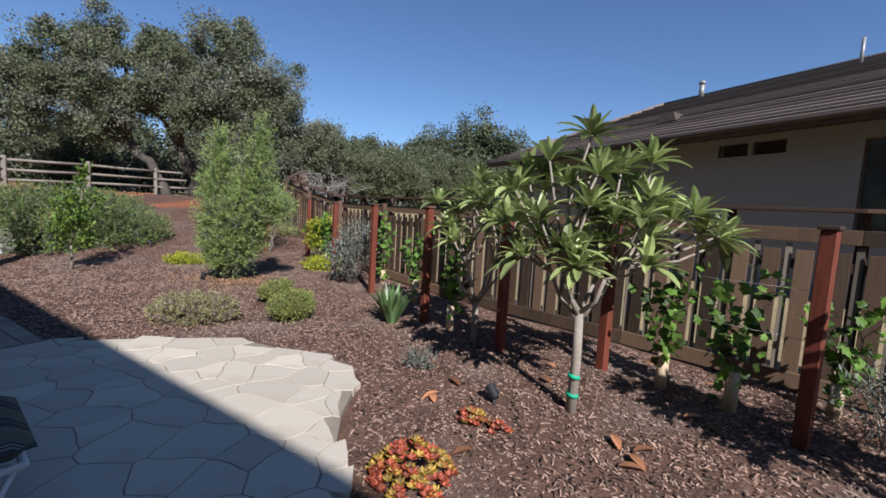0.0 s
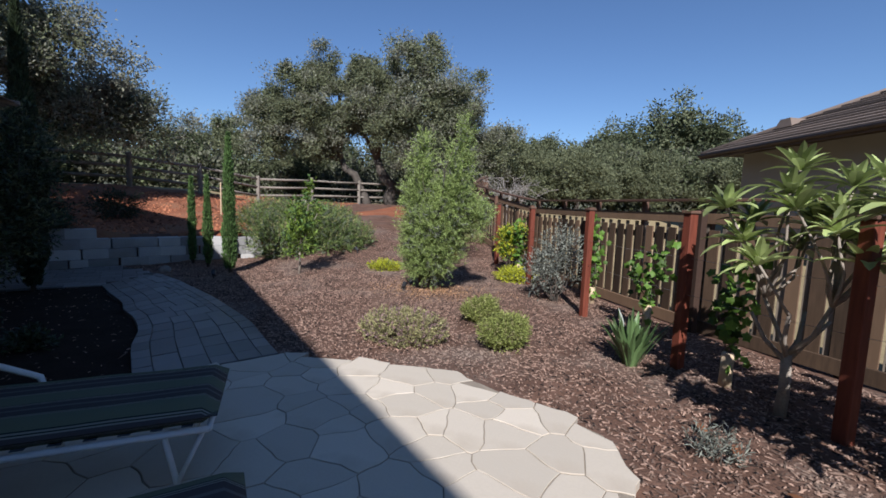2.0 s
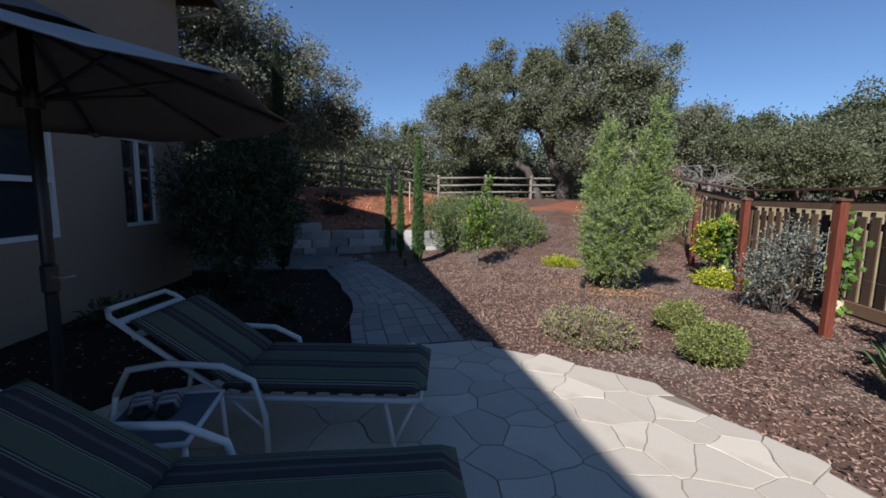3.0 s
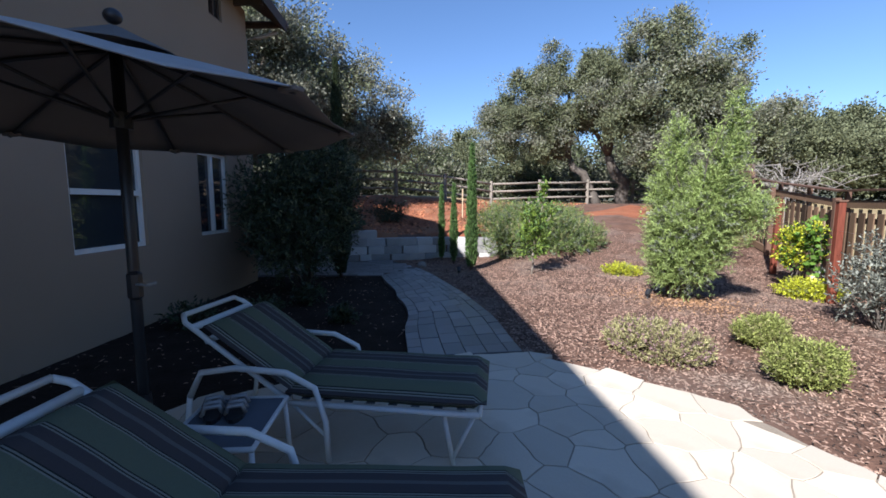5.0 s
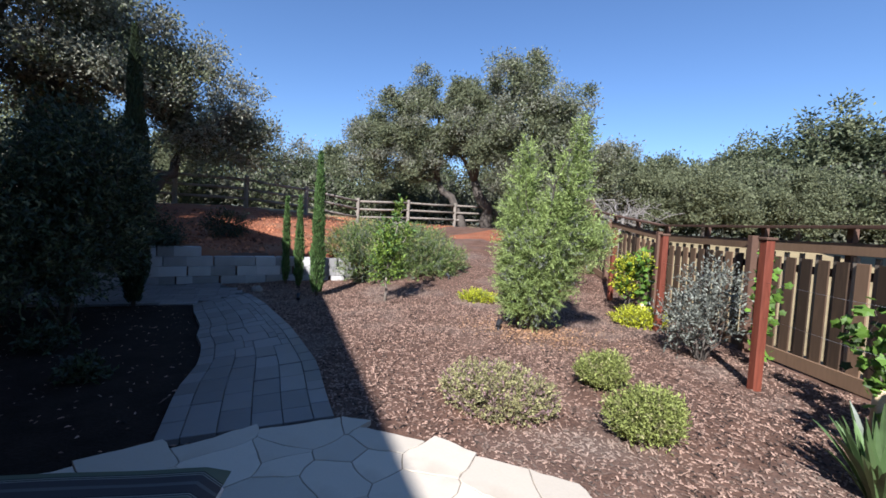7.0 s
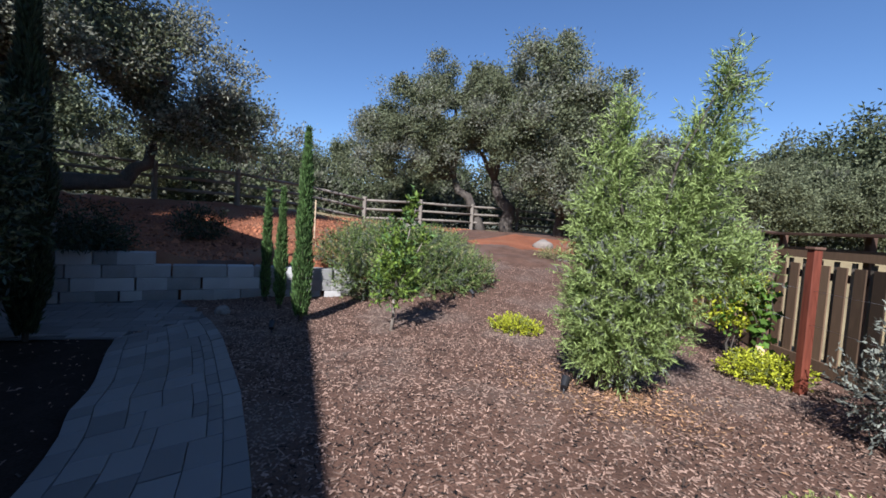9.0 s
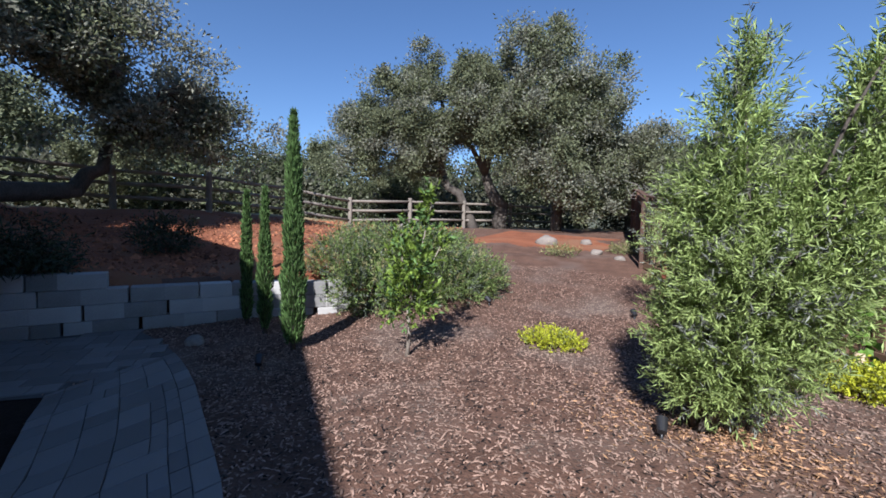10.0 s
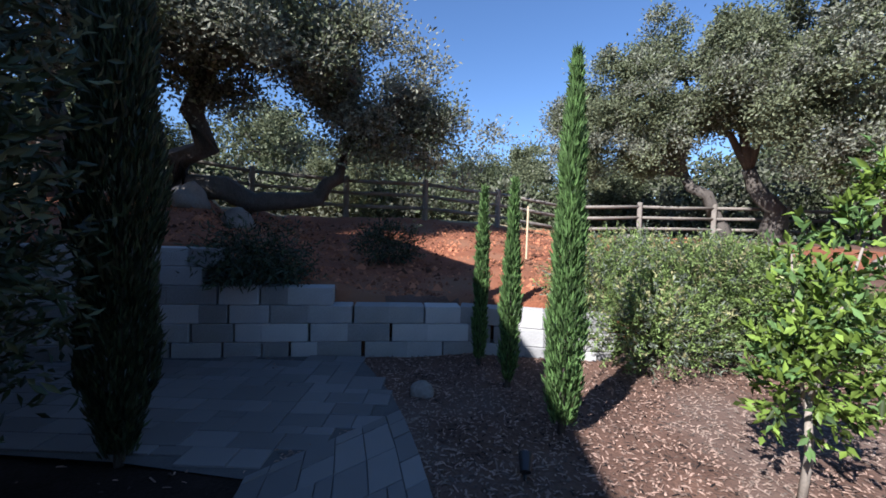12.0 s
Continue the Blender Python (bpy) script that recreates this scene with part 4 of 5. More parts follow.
def build_garden_shrubs():
    sprig_shrub("olive_tree", z0(-4.03, 7.57),
                [(0.2, -0.06, 0.75, 0.52, 0.52, 0.4), (0.3, -0.15, 1.2, 0.58, 0.55, 0.45), (0.08, -0.3, 1.68, 0.27, 0.27, 0.34), (0.64, -0.28, 1.6, 0.3, 0.3, 0.36), (0.16, -0.45, 2.15, 0.14, 0.14, 0.36), (0.2, -0.5, 2.5, 0.06, 0.06, 0.2),
                 (0.8, -0.42, 2.12, 0.17, 0.17, 0.4), (0.9, -0.52, 2.6, 0.08, 0.08, 0.26), (0.98, 0.0, 1.35, 0.22, 0.22, 0.26), (0.1, 0, 0.4, 0.35, 0.35, 0.2)],
                5000, 18, 0.21, 0.056, 0.0105, (("olive", 0.88), ("silver", 0.12)), "bushy multi-stemmed olive tree with grey-green leaves in mulch", "tree", 11, "bark", up=0.6)
    young = sprig_shrub("young_tree", z0(-4.68, 10.95), [(0.1, 0, 1.25, 0.45, 0.45, 0.4), (0.35, 0.1, 0.8, 0.3, 0.3, 0.25), (0.0, 0.1, 1.6, 0.25, 0.25, 0.3)], 300, 10, 0.25, 0.065, 0.016,
                (("olive", 0.7), ("silver", 0.3)), "thin young olive tree with open grey-green crown", "tree", 2, "bark_pale", up=0.5)
    part("stake", box(bmesh.new(), (0.06, 0.06, 1.15), (0, 0, 0.5), None, 0.008), M["redwood"], young, "reddish wooden stake")
    lemon = sprig_shrub("lemon_tree", z0(-6.9, 7.62),
                [(0, 0, 0.7, 0.3, 0.3, 0.34), (0.05, 0, 1.1, 0.26, 0.26, 0.24), (0.13, 0.1, 1.5, 0.08, 0.08, 0.3), (0.2, 0.15, 1.78, 0.06, 0.06, 0.2), (-0.12, 0.0, 1.4, 0.06, 0.06, 0.2), (0.25, 0.3, 1.3, 0.07, 0.07, 0.15)],
                260, 7, 0.14, 0.08, 0.034, (("lemon", 0.75), ("cypress", 0.25)), "young citrus tree with bright green leaves and pale trunk", "tree", 0, up=0.6)
    tubes("trunk", [([(0, 0, -0.05), (0.02, 0.01, 0.25), (0, 0, 0.6)], [0.026, 0.022, 0.016]), ([(0, 0, 0.55), (0.08, 0.05, 1.0), (0.2, 0.15, 1.75)], [0.014, 0.01, 0.004]),
                    ([(0, 0, 0.5), (-0.08, 0.0, 0.9), (-0.12, 0.0, 1.4)], [0.012, 0.009, 0.004]), ([(0, 0, 0.58), (0.15, 0.15, 0.95), (0.25, 0.3, 1.3)], [0.012, 0.009, 0.004])], M["bark_pale"], lemon)
    sprig_shrub("rosemary_bush", (-8.75, 9.9, 0.1),
                [(0.1, -1.1, 0.42, 0.75, 0.7, 0.48), (-0.2, 0.0, 0.8, 1.1, 1.0, 0.5), (0.75, 0.2, 0.4, 0.8, 1.0, 0.5), (0.95, 0.8, 0.4, 0.6, 0.8, 0.5), (-0.2, 1.2, 0.85, 0.95, 0.9, 0.45), (-0.7, -1.0, 0.75, 0.55, 0.7, 0.45), (0.3, -0.1, 0.95, 0.8, 0.9, 0.4), (-1.2, 0.2, 1.0, 0.7, 1.0, 0.4)],
                7800, 13, 0.22, 0.052, 0.0165, (("rosemary", 0.66), ("rosemary_b", 0.22), ("dome", 0.12)), "sprawling green rosemary bush spilling over the bank", "shrub", 16)
    sprig_shrub("dome_shrub", z0(-3.0, 4.98), [(0, 0, 0.1, 0.55, 0.42, 0.2)], 3200, 8, 0.07, 0.028, 0.012, (("dome", 0.75), ("pink", 0.25)), "low spreading heather-like shrub with faded pink flowers", "shrub", 8, up=0.8)
    for x, y, s, w in ((-1.88, 5.18, 0.92, "wide"), (-2.42, 6.02, 0.8, "smaller")):
        sprig_shrub("round_shrub", z0(x, y), [(0, 0, 0.17 * s, 0.29 * s, 0.29 * s, 0.16 * s), (0.05, 0.03, 0.27 * s, 0.2 * s, 0.2 * s, 0.09 * s)], 1900, 8, 0.08, 0.03, 0.012, (("spurge", 0.85), ("dome", 0.15)),
                    f"{w} round yellow-green shrub growing in bark mulch", "shrub", 9, group="round shrubs", up=0.9)
    sprig_shrub("golden_groundcover", z0(-5.7, 9.05), [(0, 0, 0.06, 0.45, 0.36, 0.13)], 420, 7, 0.07, 0.035, 0.02, (("yellow", 0.8), ("spurge", 0.2)), "flat cushion of golden-yellow groundcover", "groundcover", 6, group="golden groundcovers", up=0.9)
    sprig_shrub("golden_groundcover", z0(-2.72, 9.35), [(0, 0, 0.1, 0.48, 0.4, 0.18)], 520, 7, 0.08, 0.04, 0.022, (("yellow", 0.85), ("spurge", 0.15)), "mounded bright yellow groundcover beside the fence", "groundcover", 6, group="golden groundcovers", up=0.9)
    sprig_shrub("silver_bush", z0(-1.72, 7.85), [(0, 0, 0.55, 0.4, 0.4, 0.4), (0.05, 0.15, 0.9, 0.33, 0.33, 0.28), (-0.25, 0.05, 0.45, 0.3, 0.3, 0.3)], 480, 8, 0.17, 0.05, 0.022, (("silver", 1.0),), "silvery grey-leaved bush in front of the fence", "shrub", 10, "bark", up=0.7)
    sprig_shrub("silver_bush", z0(3.2, 2.75), [(0, 0, 0.3, 0.25, 0.25, 0.22)], 120, 8, 0.2, 0.06, 0.014, (("silver", 1.0),), "small grey-leaved bush at the foot of the fence", "shrub", 8, "bark_pale", up=0.7)
    sprig_shrub("lavender_tuft", z0(-0.15, 3.8), [(0, 0, 0.05, 0.14, 0.12, 0.06)], 70, 6, 0.12, 0.05, 0.01, (("silver", 1.0),), "small grey lavender tuft in the mulch", "plant", 4, up=1.2)
    sprig_shrub("lime_vine", z0(-3.05, 10.1), [(0, 0, 0.75, 0.33, 0.3, 0.35), (0.1, 0.1, 1.0, 0.22, 0.2, 0.15)], 380, 6, 0.13, 0.055, 0.036, (("yellow", 0.6), ("grape", 0.4)), "yellow-green grape vine on the trellis", "vine", 5, up=0.3)
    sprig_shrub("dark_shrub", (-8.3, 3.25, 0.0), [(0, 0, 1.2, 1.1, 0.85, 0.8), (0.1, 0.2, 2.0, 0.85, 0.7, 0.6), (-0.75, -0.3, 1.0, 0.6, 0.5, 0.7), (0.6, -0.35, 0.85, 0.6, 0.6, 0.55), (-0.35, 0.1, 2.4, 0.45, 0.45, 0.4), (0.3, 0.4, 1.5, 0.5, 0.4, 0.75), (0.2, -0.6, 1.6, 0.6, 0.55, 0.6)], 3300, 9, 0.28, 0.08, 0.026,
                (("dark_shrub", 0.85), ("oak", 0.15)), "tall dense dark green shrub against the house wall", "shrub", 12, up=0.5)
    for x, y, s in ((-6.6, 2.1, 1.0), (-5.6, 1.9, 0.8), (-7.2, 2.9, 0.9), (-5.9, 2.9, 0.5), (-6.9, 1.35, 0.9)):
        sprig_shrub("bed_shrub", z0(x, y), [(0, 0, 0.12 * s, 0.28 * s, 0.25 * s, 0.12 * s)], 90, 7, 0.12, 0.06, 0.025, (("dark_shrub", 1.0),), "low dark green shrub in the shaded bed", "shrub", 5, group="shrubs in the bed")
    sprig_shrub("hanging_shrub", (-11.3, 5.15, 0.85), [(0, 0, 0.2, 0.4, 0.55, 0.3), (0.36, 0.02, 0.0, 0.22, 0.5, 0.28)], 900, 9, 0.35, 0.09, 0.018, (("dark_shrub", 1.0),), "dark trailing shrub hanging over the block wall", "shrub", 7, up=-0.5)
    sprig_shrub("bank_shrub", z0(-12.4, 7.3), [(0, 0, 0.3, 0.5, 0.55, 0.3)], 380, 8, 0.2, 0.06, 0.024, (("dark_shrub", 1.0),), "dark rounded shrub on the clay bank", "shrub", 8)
    for x, y, w in ((-7.6, 14.9, 0.55), (-4.95, 13.2, 0.4), (-6.3, 16.2, 0.45)):
        sprig_shrub("low_shrub", z0(x, y), [(0, 0, 0.1, w, w * 0.7, 0.16)], 150, 7, 0.14, 0.06, 0.016, (("dome", 0.6), ("rosemary", 0.4)), "low dry green shrub near the rocks", "shrub", 5, group="low shrubs near the rocks", up=0.8)


def build_cypresses():
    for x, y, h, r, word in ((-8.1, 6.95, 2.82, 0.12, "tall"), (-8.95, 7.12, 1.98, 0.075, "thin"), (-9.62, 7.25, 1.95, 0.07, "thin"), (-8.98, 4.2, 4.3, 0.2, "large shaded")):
        t = thing("cypress", z0(x, y), 0, f"{word} columnar Italian cypress with dense green foliage", "tree", "columnar cypresses")
        tubes("trunk", [([(0, 0, -0.05), (0.01, 0, h * 0.5), (0, 0, h * 0.93)], [0.03, 0.02, 0.006])], M["bark"], t)
        n = int(11000 * h / 2.75 * (r / 0.15) ** 0.8)
        u = rng.random(n) ** 0.85
        wob = 1 + 0.25 * np.sin(u * 17 + x * 3) * np.cos(u * 9)
        rad = r * np.minimum(1, (1 - u) ** 0.85 * 1.6 + 0.03) * np.minimum(1, 0.55 + u * 4) * wob * rng.random(n) ** 0.35
        a = rng.random(n) * 6.283
        pts = np.stack([rad * np.cos(a), rad * np.sin(a), 0.06 + u * (h - 0.12)], 1)
        way = np.stack([np.cos(a) * 0.35, np.sin(a) * 0.35, np.ones(n)], 1) + rng.normal(size=(n, 3)) * 0.2
        # the large one's house shade is painted in with a darker leaf
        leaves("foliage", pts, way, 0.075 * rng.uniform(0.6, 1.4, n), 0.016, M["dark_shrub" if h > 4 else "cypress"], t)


def big_leaf(vs, fs, p, way, length, width, bend):
    """A long leaf with a folded midrib, ribbed edge and a droop, added to vs and fs."""
    p, way = Vector(p), Vector(way).normalized()
    side = way.cross(Vector((0, 0, 1)))
    side = side.normalized() if side.length > 0.05 else Vector((1, 0, 0))
    n, k0 = 7, len(vs)
    d = way.copy()
    for i in range(n + 1):
        s = i / n
        w = width * 0.5 * (math.sin(math.pi * min(1, s * 0.92 + 0.06)) ** 0.75) * (1 + 0.06 * (-1) ** i) if i < n else 0.002
        up = side.cross(d).normalized()
        vs += [p - side * w + up * w * 0.35, p.copy(), p + side * w + up * w * 0.35]
        d = (d + Vector((0, 0, -bend / n))).normalized()
        p = p + d * (length / n)
    for i in range(n):
        a = k0 + i * 3
        fs += [[a, a + 1, a + 4, a + 3], [a + 1, a + 2, a + 5, a + 4]]


def rosette(vs, fs, p, axis, count, length, width, rnd):
    axis = Vector(axis).normalized()
    x = axis.orthogonal().normalized()
    y = axis.cross(x)
    for i in range(count):
        a = i * 2.399 + rnd.uniform(-0.2, 0.2)
        tilt = 0.2 + 1.05 * (1 - i / count)
        way = axis * math.cos(tilt) + (x * math.cos(a) + y * math.sin(a)) * math.sin(tilt)
        L = length * rnd.uniform(0.8, 1.15) * (0.65 + 0.35 * (1 - i / count))
        big_leaf(vs, fs, Vector(p) + way * 0.015, way, L, width * L / length, rnd.uniform(0.4, 1.1))


def build_loquats():
    rnd = random.Random(12)
    for (x, y), fork, tips, word in (
            ((1.07, 3.12), 0.78, [(0.0, 0.05, 2.15), (-0.3, 0.1, 1.95), (0.22, 0.0, 1.9), (-0.08, -0.28, 1.62), (-0.55, 0.15, 1.72), (0.4, 0.22, 1.78), (0.12, 0.32, 1.95), (-0.4, -0.15, 1.5), (0.3, -0.25, 1.55), (0.72, 0.12, 1.56), (0.98, 0.2, 1.46),
                                   (-0.12, 0.15, 1.78), (0.62, 0.3, 1.68), (-0.62, -0.02, 1.46), (0.02, -0.1, 1.85), (-0.25, 0.38, 1.75), (0.15, -0.08, 1.35), (-0.42, 0.3, 1.86), (0.45, -0.05, 1.68), (-0.2, -0.2, 1.3), (0.2, 0.25, 1.45), (-0.3, 0.15, 1.35), (0.55, 0.1, 1.4), (1.12, 0.15, 1.44), (1.24, 0.3, 1.38), (0.85, 0.05, 1.6), (-0.75, 0.2, 1.6), (-0.15, -0.3, 1.18), (0.35, -0.3, 1.22), (-0.5, -0.1, 1.22)], "tall"),
            ((0.4, 4.66), 0.5, [(-0.1, 0.0, 1.72), (-0.5, -0.05, 1.6), (0.3, 0.1, 1.78), (0.1, -0.25, 1.45), (-0.25, 0.2, 1.5), (0.45, -0.15, 1.6), (0.0, 0.15, 1.9), (0.15, 0.2, 1.55), (-0.35, 0.0, 1.35), (0.5, 0.2, 1.85), (-0.3, -0.2, 1.2), (0.3, -0.2, 1.25), (0.1, 0.3, 1.3), (-0.1, -0.15, 1.6)], "smaller")):
        t = thing("loquat_tree", z0(x, y), 0, f"{word} loquat tree with large ribbed leaves and pale trunk", "tree", "loquat trees")
        runs = [([(0, 0, -0.05), (0.015, 0.01, fork * 0.5), (0.0, 0.0, fork)], [0.045, 0.038, 0.034])]
        vs, fs = [], []
        tips = tips + [tuple(np.array((0.12, 0.05, 1.58 if fork > 0.6 else 1.5)) + ball(1)[0] * ((0.62, 0.36, 0.5) if fork > 0.6 else (0.45, 0.3, 0.35))) for _ in range(9 if fork > 0.6 else 6)]
        arms = []
        for k in range(6):
            q = k * 1.047 + rnd.uniform(-0.3, 0.3)
            e = Vector((math.cos(q) * 0.24, math.sin(q) * 0.2, fork + rnd.uniform(0.22, 0.42)))
            arms.append(e)
            f = Vector((0, 0, fork - 0.06 + 0.03 * (k % 3)))
            runs.append(([f, f.lerp(e, 0.5) + Vector((rnd.uniform(-0.03, 0.03), rnd.uniform(-0.03, 0.03), -0.03)), e], [0.02, 0.016, 0.013]))
        for i, tip in enumerate(tips):
            tip = Vector(tip)
            s = min(arms, key=lambda e: (e - tip).length)
            mid = s.lerp(tip, 0.5) + Vector((rnd.uniform(-0.07, 0.07), rnd.uniform(-0.07, 0.07), -0.04))
            runs.append(([s, s.lerp(mid, 0.5) + Vector((rnd.uniform(-0.03, 0.03), rnd.uniform(-0.03, 0.03), 0)), mid, tip], [0.012, 0.011, 0.01, 0.008]))
            ax = (tip - mid).normalized() + Vector((0, 0, 0.8))
            rosette(vs, fs, tip - ax.normalized() * 0.04, ax, rnd.randint(16, 21), 0.29, 0.078, rnd)
        tubes("trunk", runs, M["bark_pale"], t, sides=7)
        raw("foliage", vs, fs, M["loquat"], t, smooth=False)
        for h in (0.12, 0.27) if fork > 0.6 else ():
            tubes("tree_tie", [([(0, 0, h), (0.004, 0, h + 0.025)], [0.05, 0.05])], M["tie"], t, "green plastic tie")
    copy_thing(t, pose(*z0(3.05, 1.3), 0, 0, 140))


def build_vines():
    rnd = random.Random(21)
    for x, y, h, lean, tall in ((2.05, 3.66, 1.15, 0.18, 0.36), (2.42, 3.28, 1.15, 0.16, 0.36), (0.14, 5.12, 1.2, 0.15, 0.34), (-0.42, 6.55, 1.15, 0.25, 0.4), (-1.15, 8.0, 1.4, 0.07, 0.3), (-2.75, 9.75, 1.3, 0.15, 0.34), (3.3, 3.3, 1.0, 0.2, 0.3)):
        t = thing("grape_vine", z0(x, y), 0, "young grape vine with green lobed leaves in a pale tube", "vine", "grape vines along the trellis")
        bm = bmesh.new()
        bmesh.ops.create_cone(bm, cap_ends=True, segments=14, radius1=0.052, radius2=0.047, depth=tall, matrix=Matrix.Translation((0, 0, tall / 2 - 0.02)) @ Matrix.Rotation(0.03, 4, "X"))
        part("tube", bm, M["tan_wood"], t, "pale cream protective tube", True)
        side = Vector((0.71, -0.71, 0))
        runs, vs, fs = [], [], []
        for k in range(4):
            pts = [Vector((0, 0, tall - 0.05))]
            for i in range(1, 8):
                s = i / 7
                off = side * ((k - 1.5) * lean * s * 0.8 + rnd.uniform(-0.05, 0.05)) + Vector((rnd.uniform(-0.04, 0.04), rnd.uniform(-0.04, 0.04), 0))
                pts.append(Vector((0, 0, tall + (h - tall) * s * (0.7 + 0.1 * k))) + off)
            runs.append((pts, [0.006 - 0.0006 * i for i in range(8)]))
            for p in pts[0:]:
                for _ in range(3):
                    q = p + Vector((rnd.gauss(0, 0.06), rnd.gauss(0, 0.06), rnd.gauss(0, 0.06)))
                    n = Vector((rnd.gauss(-0.1, 0.5), rnd.gauss(-0.6, 0.5), rnd.gauss(0.5, 0.4))).normalized()
                    a = n.orthogonal().normalized()
                    b = n.cross(a)
                    r, k0, ph = rnd.uniform(0.036, 0.062), len(vs), rnd.uniform(0, 6.28)
                    vs.append(q + n * r * 0.15)
                    for j in range(10):
                        e = r * (1.0 if j % 2 == 0 else 0.68)
                        vs.append(q + (a * math.cos(ph + j * 0.628) + b * math.sin(ph + j * 0.628)) * e)
                    fs += [[k0, k0 + 1 + j, k0 + 1 + (j + 1) % 10] for j in range(10)]
        tubes("stem", runs, M["bark"], t, sides=5)
        raw("foliage", vs, fs, M["grape"], t)


def build_small_plants():
    rnd = random.Random(31)
    t = thing("strap_plant", z0(-0.62, 5.3), 0, "clump of broad pale green strap leaves in mulch", "plant")
    vs, fs = [], []
    for i in range(54):
        a = i * 2.4
        lean = rnd.uniform(0.08, 0.5)
        way = (math.cos(a) * lean, math.sin(a) * lean, 1)
        big_leaf(vs, fs, (math.cos(a) * 0.05, math.sin(a) * 0.05, -0.02), way, rnd.uniform(0.3, 0.6), rnd.uniform(0.045, 0.078), rnd.uniform(0.1, 0.9))
    raw("foliage", vs, fs, M["strap"], t)
    for x, y, r, n in ((-0.1, 2.2, 0.24, 130), (0.28, 2.86, 0.1, 26), (0.45, 2.72, 0.07, 12)):
        t = thing("succulent", z0(x, y), 0, "low clump of red and yellow rosette succulents" if r > 0.2 else "small red and yellow succulent in mulch", "succulent", "succulents")
        sets = {"succ_red": ([], []), "succ_yel": ([], [])}
        for _ in range(n):
            a, d = rnd.uniform(0, 6.283), r * math.sqrt(rnd.random())
            p = (math.cos(a) * d, math.sin(a) * d, 0.02 + 0.16 * (1 - (d / r) ** 2) * rnd.uniform(0.6, 1.1) * r / 0.24)
            v, f = sets["succ_red" if rnd.random() < 0.55 else "succ_yel"]
            for i in range(7):
                b = i * 2.4
                k0 = len(v)
                w = Vector((math.cos(b), math.sin(b), 0.3 + 0.13 * i)).normalized()
                s = w.cross(Vector((0, 0, 1))).normalized() * 0.011
                tip = Vector(p) + w * 0.042
                m = Vector(p) + w * 0.024
                up = Vector((0, 0, 0.005))
                v += [Vector(p), m + s, tip, m - s, m + up]
                f += [[k0, k0 + 1, k0 + 4], [k0 + 1, k0 + 2, k0 + 4], [k0 + 2, k0 + 3, k0 + 4], [k0 + 3, k0, k0 + 4]]
        for k, (v, f) in sets.items():
            tagged(raw("foliage", v, f, M[k], t), kind="stuff")


# ---- patio furniture ----


def stripe_cloth():
    m = bpy.data.materials.new("striped_cushion")
    m.use_nodes = True
    n, link = m.node_tree.nodes, m.node_tree.links.new
    bs = n["Principled BSDF"]
    bs.inputs["Roughness"].default_value = 0.9
    bs.inputs["Specular IOR Level"].default_value = 0.15
    co, sep = n.new("ShaderNodeTexCoord"), n.new("ShaderNodeSeparateXYZ")
    link(co.outputs["Object"], sep.inputs[0])
    sc = n.new("ShaderNodeMath")
    sc.operation = "MULTIPLY_ADD"
    sc.inputs[1].default_value, sc.inputs[2].default_value = 1 / 0.25, 5.2
    link(sep.outputs["Y"], sc.inputs[0])
    fr = n.new("ShaderNodeMath")
    fr.operation = "FRACT"
    link(sc.outputs[0], fr.inputs[0])
    ramp = n.new("ShaderNodeValToRGB")
    ramp.color_ramp.interpolation = "CONSTANT"
    green, pale, grey, ink = (0.135, 0.155, 0.105, 1), (0.25, 0.25, 0.21, 1), (0.075, 0.066, 0.066, 1), (0.025, 0.028, 0.025, 1)
    stops = [(0.0, green), (0.3, ink), (0.32, pale), (0.345, ink), (0.365, pale), (0.39, grey), (0.55, (0.13, 0.13, 0.12, 1)), (0.62, grey), (0.8, ink), (0.82, pale), (0.845, ink), (0.865, pale), (0.89, green)]
    el = ramp.color_ramp.elements
    el[0].color = stops[0][1]
    el[1].position, el[1].color = stops[1]
    for p, c in stops[2:]:
        e = el.new(p)
        e.color = c
    link(fr.outputs[0], ramp.inputs[0])
    nz = n.new("ShaderNodeTexNoise")
    nz.inputs["Scale"].default_value = 350
    link(co.outputs["Object"], nz.inputs["Vector"])
    mx = n.new("ShaderNodeMix")
    mx.data_type, mx.blend_type = "RGBA", "MULTIPLY"
    mx.inputs[0].default_value = 0.4
    link(ramp.outputs[0], mx.inputs[6])
    link(nz.outputs["Fac"], mx.inputs[7])
    link(mx.outputs[2], bs.inputs["Base Color"])
    bp = n.new("ShaderNodeBump")
    bp.inputs["Strength"].default_value, bp.inputs["Distance"].default_value = 0.3, 0.002
    link(nz.outputs["Fac"], bp.inputs["Height"])
    link(bp.outputs[0], bs.inputs["Normal"])
    return m


M["stripe"] = stripe_cloth()


